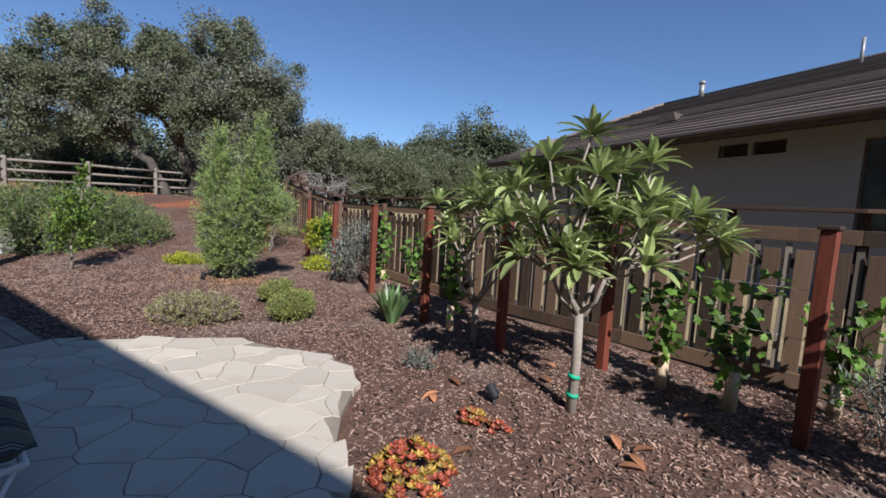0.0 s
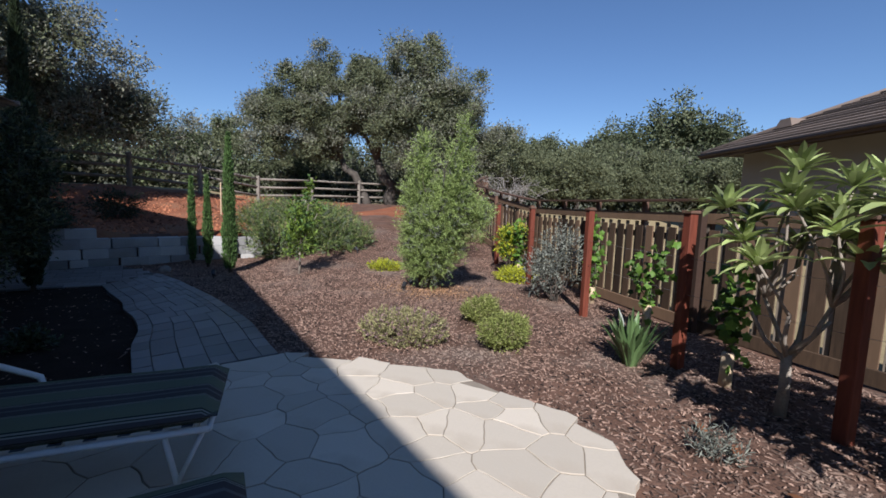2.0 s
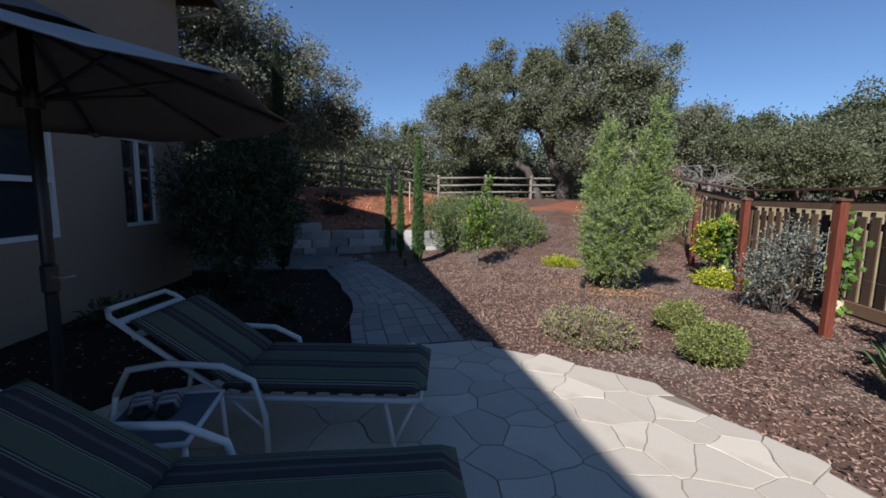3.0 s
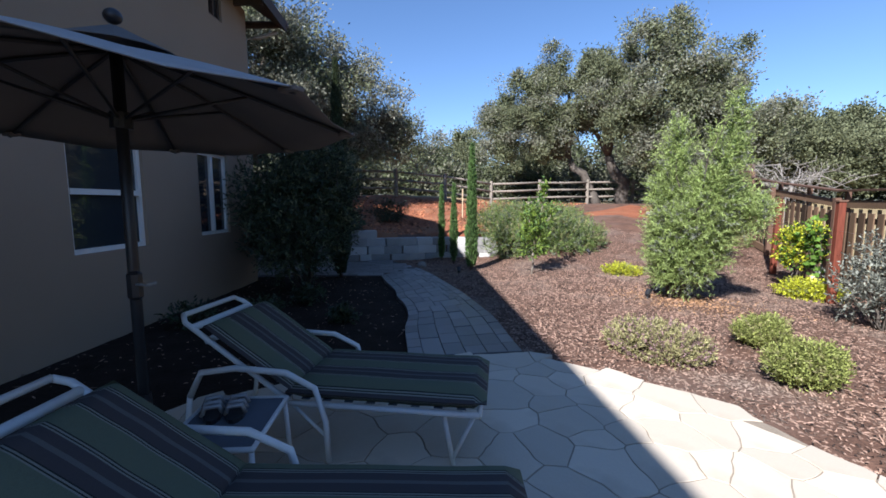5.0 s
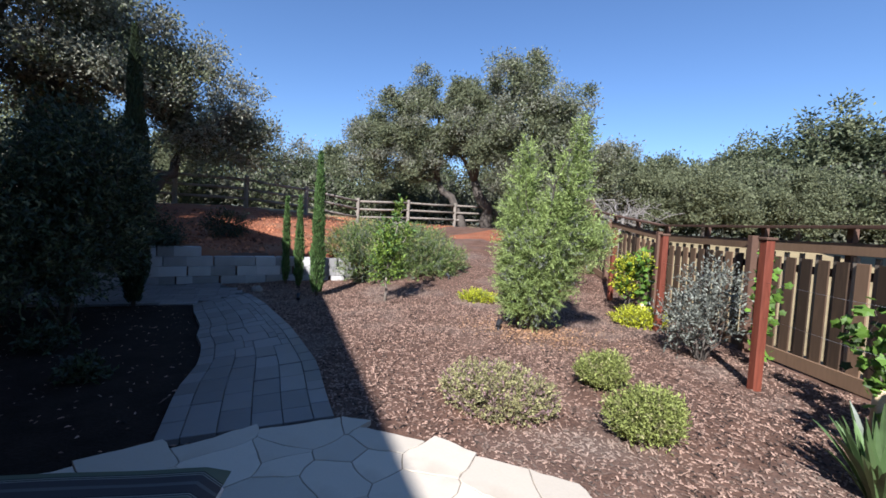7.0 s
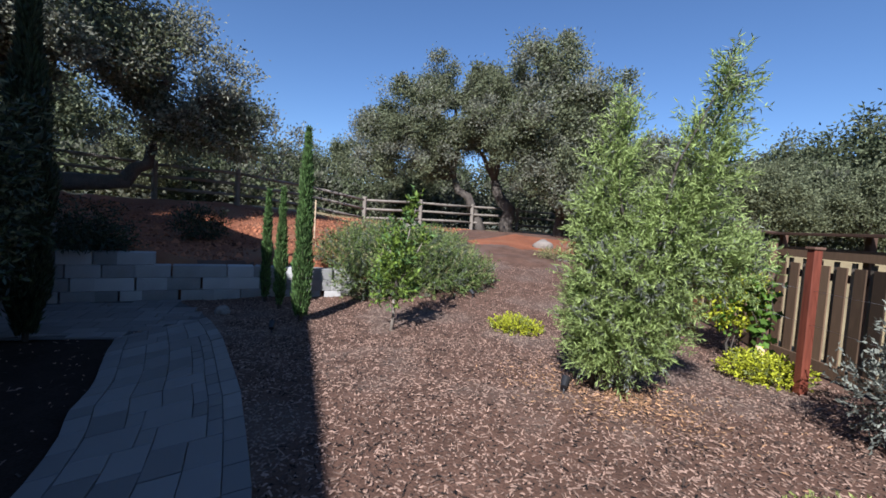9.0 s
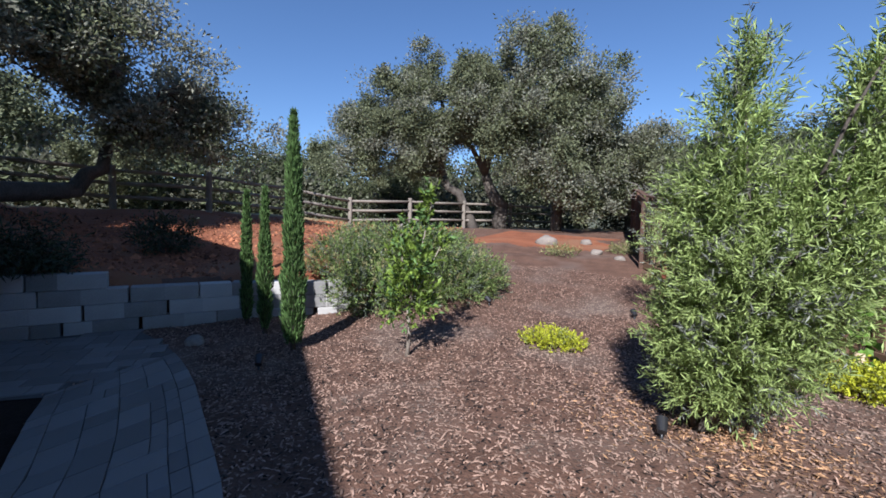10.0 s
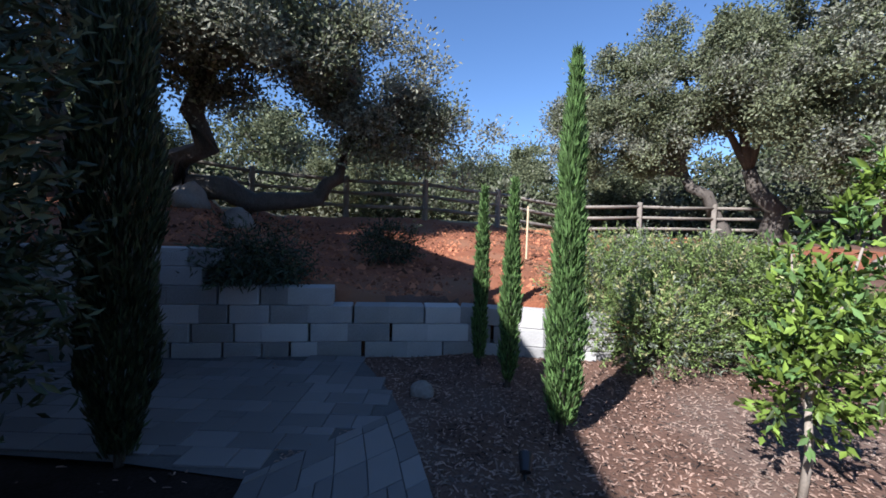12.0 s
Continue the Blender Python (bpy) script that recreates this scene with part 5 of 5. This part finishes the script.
def cushion(length, width, thick, seed):
    """A soft pad along x, seamed at its rim, sagging a little."""
    nx, ny = 16, 10
    vs, fs = [], []
    for top in (1, -1):
        for i in range(nx + 1):
            for j in range(ny + 1):
                u, v = i / nx, j / ny
                ex, ey = min(u, 1 - u) * length, min(v, 1 - v) * width
                h = thick * 0.5 * min(1, (ex / 0.05)) ** 0.5 * min(1, (ey / 0.05)) ** 0.5
                h *= 1 + 0.12 * noise.noise((u * 4, v * 3, seed))
                vs.append((u * length, (v - 0.5) * width, top * h + thick * 0.5))
    k = (nx + 1) * (ny + 1)
    for i in range(nx):
        for j in range(ny):
            a = i * (ny + 1) + j
            fs.append([a, a + ny + 1, a + ny + 2, a + 1])
            fs.append([k + a, k + a + 1, k + a + ny + 2, k + a + ny + 1])
    return vs, fs


def build_loungers():
    """Chaise longues: x runs from the foot to the head."""
    t = thing("chaise_longue", label="white metal chaise longue with green and grey striped cushion", category="lounger", group="loungers on the patio")
    seat_h, w, hinge, back, ang = 0.31, 0.3, 1.1, 0.7, radians(34)
    head = (hinge + back * math.cos(ang), seat_h + back * math.sin(ang))
    rail = []
    for s in (-1, 1):
        rail.append(([(0.0, s * w, seat_h), (hinge * 0.5, s * w, seat_h), (hinge + 0.5, s * w, seat_h)], [0.016] * 3))
    rail.append(([(0, -w, seat_h), (0, 0, seat_h), (0, w, seat_h)], [0.016] * 3))
    tubes("seat_frame", rail, M["white"], t)
    bk = []
    for s in (-1, 1):
        bk.append(([(hinge, s * w * 0.93, seat_h), ((hinge + head[0]) / 2, s * w * 0.93, (seat_h + head[1]) / 2), (head[0] + 0.06, s * w * 0.93, head[1] + 0.05), (head[0] + 0.1, s * w * 0.8, head[1] + 0.083)], [0.016] * 4))
    bk.append(([(head[0] + 0.1, -w * 0.8, head[1] + 0.083), (head[0] + 0.1, w * 0.8, head[1] + 0.083)], [0.016] * 2))
    tubes("back_frame", bk, M["white"], t)
    for d in (0.02, -0.07):
        tubes("back_slat", [([(head[0] + d, -w * 0.9, head[1] + d * 0.84), (head[0] + d, w * 0.9, head[1] + d * 0.84)], [0.022, 0.022])], M["white"], t)
    for s in (-1, 1):
        y, elbow = s * (w + 0.05), hinge + 0.08
        tubes("arm", [([(elbow + 0.5, y, seat_h + 0.02), (elbow + 0.42, y, seat_h + 0.17), (elbow + 0.2, y, seat_h + 0.21), (elbow - 0.1, y, seat_h + 0.2), (elbow - 0.27, y, seat_h + 0.12), (elbow - 0.33, y, seat_h - 0.08), (elbow - 0.34, y, 0.0)], [0.018] * 7)], M["white"], t)
        tubes("leg", [([(elbow + 0.5, y, seat_h + 0.02), (elbow + 0.55, y, 0.0)], [0.016] * 2)], M["white"], t)
        tubes("leg", [([(0.2, s * (w - 0.02), seat_h), (0.14, s * (w - 0.02), 0.0)], [0.014] * 2)], M["white"], t)
        tubes("brace", [([(0.02, s * (w - 0.02), seat_h), (0.15, s * (w - 0.02), 0.03)], [0.012] * 2)], M["white"], t)
        tubes("brace", [([(elbow - 0.32, y, 0.16), (elbow - 0.1, s * w, seat_h)], [0.01] * 2)], M["white"], t)
    vs, fs = cushion(hinge + 0.05, 0.63, 0.11, 3)
    c = raw("seat_cushion", vs, fs, M["stripe"], t, smooth=True)
    c.matrix_basis = pose(-0.04, 0, seat_h + 0.015)
    vs, fs = cushion(back - 0.04, 0.63, 0.1, 8)
    c = raw("back_cushion", vs, fs, M["stripe"], t, smooth=True)
    c.matrix_basis = pose(hinge - 0.02, 0, seat_h + 0.025, 0, -math.degrees(ang), 0)
    for i in range(9):
        x = 0.1 + i * 0.13
        part("strap", box(bmesh.new(), (0.05, 2 * w - 0.06, 0.004), (x, 0, seat_h + 0.012)), M["sling"], t)
    t.matrix_basis = pose(-2.85, 2.47, 0.05, 0, 0, -135)
    copy_thing(t, pose(-1.9, 1.79, 0.05, 0, 0, math.degrees(math.atan2(-0.79, -0.62))))
    # side table
    s = thing("side_table", (-3.2, 1.14, 0.05), -33.5, "low white metal side table with a grey sling top", "table")
    tubes("top_frame", [([(-0.24, -0.2, 0.4), (0.24, -0.2, 0.4), (0.24, 0.2, 0.4), (-0.24, 0.2, 0.4), (-0.24, -0.2, 0.4)], [0.014] * 5)], M["white"], s)
    part("top", box(bmesh.new(), (0.46, 0.38, 0.012), (0, 0, 0.4), None, 0.003), M["sling"], s)
    for a in (-1, 1):
        for b in (-1, 1):
            tubes("leg", [([(a * 0.23, b * 0.19, 0.4), (a * 0.25, b * 0.21, 0.0)], [0.013, 0.012])], M["white"], s)
    for i, (dx, dy, a) in enumerate(((0.1, 0.03, 20), (0.02, -0.07, 28))):
        f = thing("sandal", (-3.34 + dx * 0.7, 1.16 + dy, 0.458), a - 40, "dark flip-flop sandal with pale straps on the side table", "sandal", "sandals on the side table")
        bm = bmesh.new()
        vs = [bm.verts.new((0.125 * math.cos(q), 0.045 * math.sin(q) * (1 + 0.15 * math.cos(q)), 0.0)) for q in np.linspace(0, 6.283, 16)[:-1]]
        face = bm.faces.new(vs)
        ex = bmesh.ops.extrude_face_region(bm, geom=[face])
        bmesh.ops.translate(bm, verts=[g for g in ex["geom"] if isinstance(g, bmesh.types.BMVert)], vec=(0, 0, 0.02))
        part("sole", bm, M["black"], f)
        for x in (0.05, 0.0, -0.06):
            tubes("strap", [([(x, -0.045, 0.015), (x, -0.03, 0.055), (x, 0.03, 0.055), (x, 0.045, 0.015)], [0.012] * 4)], M["galv"], f, sides=6)


def build_umbrella():
    c, R, rim, top, lean = Vector((-3.78, 0.82)), 1.17, 1.89, 2.23, Vector((0.03, -0.03, 0))
    u = thing("patio_umbrella", (c.x, c.y, 0.05), 0, "open brown patio umbrella on a black pole", "umbrella")
    tubes("pole", [([(0, 0, 0), (0, 0, 1.2), (0, 0, top)], [0.029] * 3)], M["black"], u)
    bm = bmesh.new()
    bmesh.ops.create_cone(bm, cap_ends=True, segments=28, radius1=0.22, radius2=0.17, depth=0.07, matrix=Matrix.Translation((0, 0, 0.035)))
    bmesh.ops.create_cone(bm, cap_ends=True, segments=16, radius1=0.045, radius2=0.035, depth=0.35, matrix=Matrix.Translation((0, 0, 0.24)))
    part("base", bm, M["black"], u, "heavy black base")
    crank = part("crank_box", box(bmesh.new(), (0.09, 0.07, 0.16), (0, 0, 1.02), None, 0.02), M["black"], u)
    tubes("crank_handle", [([(0.03, 0, 1.03), (0.1, 0.05, 1.03), (0.12, 0.09, 1.04)], [0.008] * 3)], M["galv"], crank)
    N, ph = 8, radians(29)
    vs, fs = [], []
    rings = 7
    for k in range(rings + 1):
        r = 0.12 + (R - 0.12) * k / rings
        for i in range(N * 6):
            a = ph + 2 * math.pi * i / (N * 6)
            f = abs(((i % 6) / 6) - 0.5) * 2                        # 1 on a rib, 0 between two
            chord = math.cos(math.pi / N) / math.cos((((i % 6) / 6) - 0.5) * 2 * math.pi / N)
            z = top - (top - rim) * (r / R) ** 1.15 - (1 - f) * 0.03 * (k / rings)
            x, y = math.cos(a) * r * chord, math.sin(a) * r * chord
            vs.append((x, y, z + lean.x * x + lean.y * y))
    n = N * 6
    for k in range(rings):
        for i in range(n):
            fs.append([k * n + i, k * n + (i + 1) % n, (k + 1) * n + (i + 1) % n, (k + 1) * n + i])
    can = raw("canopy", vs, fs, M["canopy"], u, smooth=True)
    can.data.materials.append(M["faded"])                    # top side: sky light put into a paler colour, besides sun bleaching
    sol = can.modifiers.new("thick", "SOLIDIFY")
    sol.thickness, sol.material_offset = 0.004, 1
    bm = bmesh.new()
    bmesh.ops.create_cone(bm, cap_ends=False, segments=N * 2, radius1=0.3, radius2=0.03, depth=0.13, matrix=Matrix.Translation((0, 0, top + 0.03)))
    vent = part("vent", bm, M["canopy"], u, "small raised vent flap")
    sol = vent.modifiers.new("thick", "SOLIDIFY")
    sol.thickness = 0.004
    bm = bmesh.new()
    bmesh.ops.create_uvsphere(bm, u_segments=14, v_segments=10, radius=0.042, matrix=Matrix.Translation((0, 0, top + 0.145)) @ Matrix.Diagonal((1, 1, 0.9, 1)))
    part("finial", bm, M["black"], u, "black ball finial", True)
    bm = bmesh.new()
    bmesh.ops.create_cone(bm, cap_ends=True, segments=14, radius1=0.05, radius2=0.05, depth=0.08, matrix=Matrix.Translation((0, 0, 1.87)))
    part("hub", bm, M["black"], u)
    for i in range(N):
        a = ph + 2 * math.pi * i / N
        d = Vector((math.cos(a), math.sin(a), 0))
        def at(r, dz=0.0):
            return d * r + Vector((0, 0, top - (top - rim) * (r / R) ** 1.15 - 0.018 + dz + lean.dot(d) * r))
        rib = tubes("rib", [([at(0.04), at(0.4), at(0.8), at(R - 0.02)], [0.011] * 4)], M["black"], u, sides=6)
        tubes("strut", [([d * 0.04 + Vector((0, 0, 1.88)), at(0.6)], [0.009] * 2)], M["black"], rib, sides=6)
        part("pocket", box(bmesh.new(), (0.09, 0.06, 0.02), at(R - 0.04, 0.004), Matrix.Rotation(a, 3, "Z"), 0.004), M["canopy"], u)


# ---- small things ----


def build_lights():
    for x, y, a in ((0.47, 3.14, 30), (-7.2, 10.15, 80), (-4.22, 7.24, 10), (-7.75, 6.3, 50), (-5.05, 10.9, 40)):
        t = thing("path_light", z0(x, y), a, "small black garden spotlight on a stake in mulch", "garden light", "garden lights")
        tubes("stake", [([(0, 0, -0.1), (0, 0, 0.07)], [0.01, 0.012])], M["black"], t, sides=6)
        bm = bmesh.new()
        bmesh.ops.create_cone(bm, cap_ends=True, segments=14, radius1=0.032, radius2=0.045, depth=0.11, matrix=Matrix.Translation((0, 0.02, 0.1)) @ Matrix.Rotation(radians(-55), 4, "X"))
        part("lamp_head", bm, M["black"], t, smooth=False)
        bm = bmesh.new()
        bmesh.ops.create_cone(bm, cap_ends=True, segments=14, radius1=0.034, radius2=0.034, depth=0.006, matrix=Matrix.Translation((0, 0.066, 0.132)) @ Matrix.Rotation(radians(-55), 4, "X"))
        part("lens", bm, M["glass"], t)


def build_rocks():
    for x, y, s, tone in ((-8.6, 16.4, 0.27, "large pale"), (-6.9, 15.7, 0.14, "small grey"), (-6.2, 15.3, 0.11, "small grey"), (-13.6, 15.4, 0.4, "large pale"), (-7.6, 17.2, 0.15, "small grey"), (-9.2, 6.35, 0.11, "small grey"), (-15.6, 5.2, 0.35, "large pale"), (-15.9, 4.3, 0.45, "large pale")):
        bm = bmesh.new()
        bmesh.ops.create_icosphere(bm, subdivisions=3, radius=1)
        for v in bm.verts:
            k = 1 + 0.3 * noise.noise(v.co * 1.3 + Vector((x, y, 0))) + 0.1 * noise.noise(v.co * 4)
            v.co = Vector((v.co.x * s * 1.2, v.co.y * s * 0.9, v.co.z * s * 0.8)) * k
        ob = tagged(part("boulder", bm, M["rock"], None, smooth=True), f"{tone} boulder lying on the bank", "rock", "boulders")
        ob.location = (x, y, ground_at(x, y) + s * 0.18)


def build_clutter():
    rnd = random.Random(77)
    for i in range(16):                                       # large fallen leaves
        x, y = rnd.uniform(-0.3, 2.6), rnd.uniform(2.3, 4.3)
        vs, fs = [], []
        big_leaf(vs, fs, (0, 0, 0.02), (1, 0, 0.25), rnd.uniform(0.13, 0.2), 0.06, 0.6)
        ob = tagged(raw("fallen_leaf", vs, fs, M["dead_leaf"]), "dry curled brown loquat leaf on the mulch", "leaf", "fallen leaves")
        ob.matrix_basis = pose(x, y, ground_at(x, y) + 0.01, 0, 0, rnd.uniform(0, 360))
    st = thing("survey_stake", z0(-11.6, 9.6), 0, "thin pale wooden stake standing in the clay", "stake")
    part("shaft", box(bmesh.new(), (0.035, 0.02, 1.0), (0, 0, 0.45), None, 0.003), M["tan_wood"], st)
    dr = thing("drain_grate", (-11.28, 4.75, 0.05), 68, "black drain grate at the wall foot", "drain")
    part("frame", box(bmesh.new(), (0.3, 0.12, 0.05), (0, 0, 0.0), None, 0.01), M["black"], dr)
    for k in range(5):
        part("bar", box(bmesh.new(), (0.015, 0.1, 0.02), (-0.1 + k * 0.05, 0, 0.03)), M["black"], dr)
    t = thing("dead_tree", z0(-5.0, 17.2), 0, "bare pale dead branches behind the fence", "tree")
    runs = [limb((0, 0, -0.1), (0.1, 0.1, 1.3), 0.09, 0.06, 0.2)]
    for k in range(22):
        a = rnd.uniform(0, 6.283)
        p = Vector((0.1, 0.1, rnd.uniform(0.8, 1.3)))
        q = p + Vector((math.cos(a) * rnd.uniform(0.5, 1.9), math.sin(a) * rnd.uniform(0.5, 1.9), rnd.uniform(0.1, 1.0)))
        main = limb(p, q, 0.022, 0.007, 0.5, 6)
        runs.append(main)
        for _ in range(9):
            s = main[0][rnd.randint(1, 6)]
            runs.append(limb(s, s + Vector((rnd.uniform(-0.4, 0.4), rnd.uniform(-0.4, 0.4), rnd.uniform(-0.25, 0.35))), 0.008, 0.003, 0.5, 3))
    tubes("crown", runs, M["dead"], t, sides=5)


def build_brush():
    """Scrub behind the rail fence and the woods at the back."""
    line = [(-22, -14), (-23, -4), (-23.5, 6), (-21.5, 14), (-18.5, 20), (-15.5, 26), (-9, 28), (-3, 27), (2, 29), (8, 31), (16, 33), (26, 30)]
    cs = []
    for (ax, ay), (bx, by) in zip(line, line[1:]):
        k = int(math.hypot(bx - ax, by - ay) * 34)
        s = rng.random(k)
        x, y = ax + (bx - ax) * s, ay + (by - ay) * s
        out = rng.random(k) ** 0.7 * 7
        d = unit(np.array([[x_ + 4, y_ - 6] for x_, y_ in zip(x, y)]))
        x, y = x + d[:, 0] * out, y + d[:, 1] * out
        back = np.clip((y - 22) / 6, 0, 1)
        h = rng.random(k) * (1.2 + 0.22 * out + back * 2.0)
        cs.append(np.stack([x, y, gz(x, y) + h], 1))
    cs = np.concatenate(cs)
    for nm, mat, pick in (("scrub", "far_leaf", slice(0, None, 2)), ("scrub", "far_grey", slice(1, None, 2))):
        c = cs[pick]
        m = 42
        pts = c[:, None] + ball(len(c) * m).reshape(len(c), m, 3) * [0.8, 0.8, 0.6]
        way = unit(pts - c[:, None]) + rng.normal(size=pts.shape) * 0.6 + [0, 0, 0.3]
        tagged(leaves(nm, pts.reshape(-1, 3), way.reshape(-1, 3), 0.26, 0.15, M[mat]), "grey-green scrub and woodland beyond the fences", "scrub", kind="stuff")


def build_chips():
    """Loose bark chips lying on the mulch."""
    n = 230000
    x, y = rng.uniform(-11, 4.2, n), rng.uniform(-0.5, 13.5, n)
    near = rng.random(n) < np.clip(1.25 - (np.hypot(x + 2.5, y - 4.5) - 2.5) / 9, 0.3, 1)
    ok = near & (x + y < 7.0 + np.clip(y - 7, 0, 9) * 0.25) & (bank(y) - x < -0.1)
    ok &= np.array([not (inside(a, b, PATIO)) for a, b in zip(x, y)])
    path = [*LEFT, *RIGHT[::-1]]
    ok &= np.array([not (inside(a, b, path)) for a, b in zip(x, y)])
    # few chips here, so that the bed's painted shade stays dark
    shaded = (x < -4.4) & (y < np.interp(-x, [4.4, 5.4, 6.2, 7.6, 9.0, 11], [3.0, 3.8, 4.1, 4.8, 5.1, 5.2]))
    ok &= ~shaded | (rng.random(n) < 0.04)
    x, y = x[ok], y[ok]
    n = len(x)
    z = gz(x, y) + np.array([noise.noise((a * 1.1, b * 1.1, 0)) * 0.03 + noise.noise((a * 4, b * 4, 3)) * 0.012 for a, b in zip(x, y)])
    c = np.stack([x, y, z + rng.uniform(0.0, 0.014, n)], 1)
    d = unit(np.stack([rng.normal(size=n), rng.normal(size=n), rng.normal(size=n) * 0.22], 1))
    s = unit(np.cross(d, [0, 0, 1.0]))
    up = np.cross(s, d)
    L, W, T = (rng.gamma(2.5, 0.005, n) + 0.005)[:, None], rng.uniform(0.003, 0.009, n)[:, None], rng.uniform(0.002, 0.006, n)[:, None]
    v = np.stack([c - d * L - s * W * 0.6, c - d * L * 0.8 + s * W, c + d * L + s * W * 0.3, c + d * L * 0.8 - s * W, c + up * T * 2], 1).reshape(-1, 3)
    i = np.arange(n)[:, None] * 5
    f = np.concatenate([i + [0, 1, 4], i + [1, 2, 4], i + [2, 3, 4], i + [3, 0, 4]], 0)
    me = bpy.data.meshes.new("bark_chips")
    me.vertices.add(len(v))
    me.vertices.foreach_set("co", v.ravel())
    me.loops.add(f.size)
    me.loops.foreach_set("vertex_index", f.ravel().astype(np.int32))
    me.polygons.add(len(f))
    me.polygons.foreach_set("loop_start", np.arange(0, f.size, 3, dtype=np.int32))
    me.update(calc_edges=True)
    tagged(link_mesh("bark_chips", me, M["chip"]), "loose brown and grey bark chips over the beds", "mulch", kind="stuff")


def build_litter():
    """Straw-coloured dry leaves round the olive tree's foot."""
    n = 2600
    a, d = rng.random(n) * 6.283, np.abs(rng.normal(size=n)) * 0.42
    x, y = -3.85 + np.cos(a) * d * 1.3, 7.6 + np.sin(a) * d
    p = np.stack([x, y, gz(x, y) + rng.uniform(0.005, 0.03, n)], 1)
    w = np.stack([rng.normal(size=n), rng.normal(size=n), rng.normal(size=n) * 0.25], 1)
    tagged(leaves("leaf_litter", p, w, 0.05 * rng.uniform(0.6, 1.3, n), 0.012, M["litter"]), "dry straw-coloured olive leaves on the mulch", "leaf litter", kind="stuff")


def build_clods():
    """Clods and small stones on the clay bank."""
    n = 16000
    y = rng.uniform(1.5, 20, n)
    x = bank(y) - 0.3 - rng.random(n) ** 1.3 * 7
    c = np.stack([x, y, gz(x, y) + 0.0], 1)
    s = (rng.gamma(1.6, 0.012, n) + 0.008)[:, None]
    tet = np.array([(1, 0, -0.2), (-0.5, 0.9, -0.2), (-0.5, -0.9, -0.2), (0.1, 0.1, 0.75), (0.5, 0.5, 0.3)])
    a = rng.random(n) * 6.283
    rot = np.stack([np.cos(a), -np.sin(a), np.sin(a), np.cos(a)], 1).reshape(n, 2, 2)
    v = np.repeat(tet[None], n, 0) * rng.uniform(0.7, 1.3, (n, 5, 3))
    v[..., :2] = np.einsum("nij,nkj->nki", rot, v[..., :2])
    v = (c[:, None] + v * s[:, None]).reshape(-1, 3)
    i = np.arange(n)[:, None] * 5
    f = np.concatenate([i + [0, 4, 3], i + [4, 1, 3], i + [1, 2, 3], i + [2, 0, 3], i + [0, 1, 4]], 0)
    tagged(raw("clay_clods", v, f, M["clod"]), "clods of red clay and small stones on the bank", "clods", kind="stuff")


build_garden_shrubs()
build_cypresses()
build_loquats()
build_vines()
build_small_plants()
build_loungers()
build_umbrella()
build_lights()
build_rocks()
build_clutter()
build_brush()
build_chips()
build_litter()
build_clods()
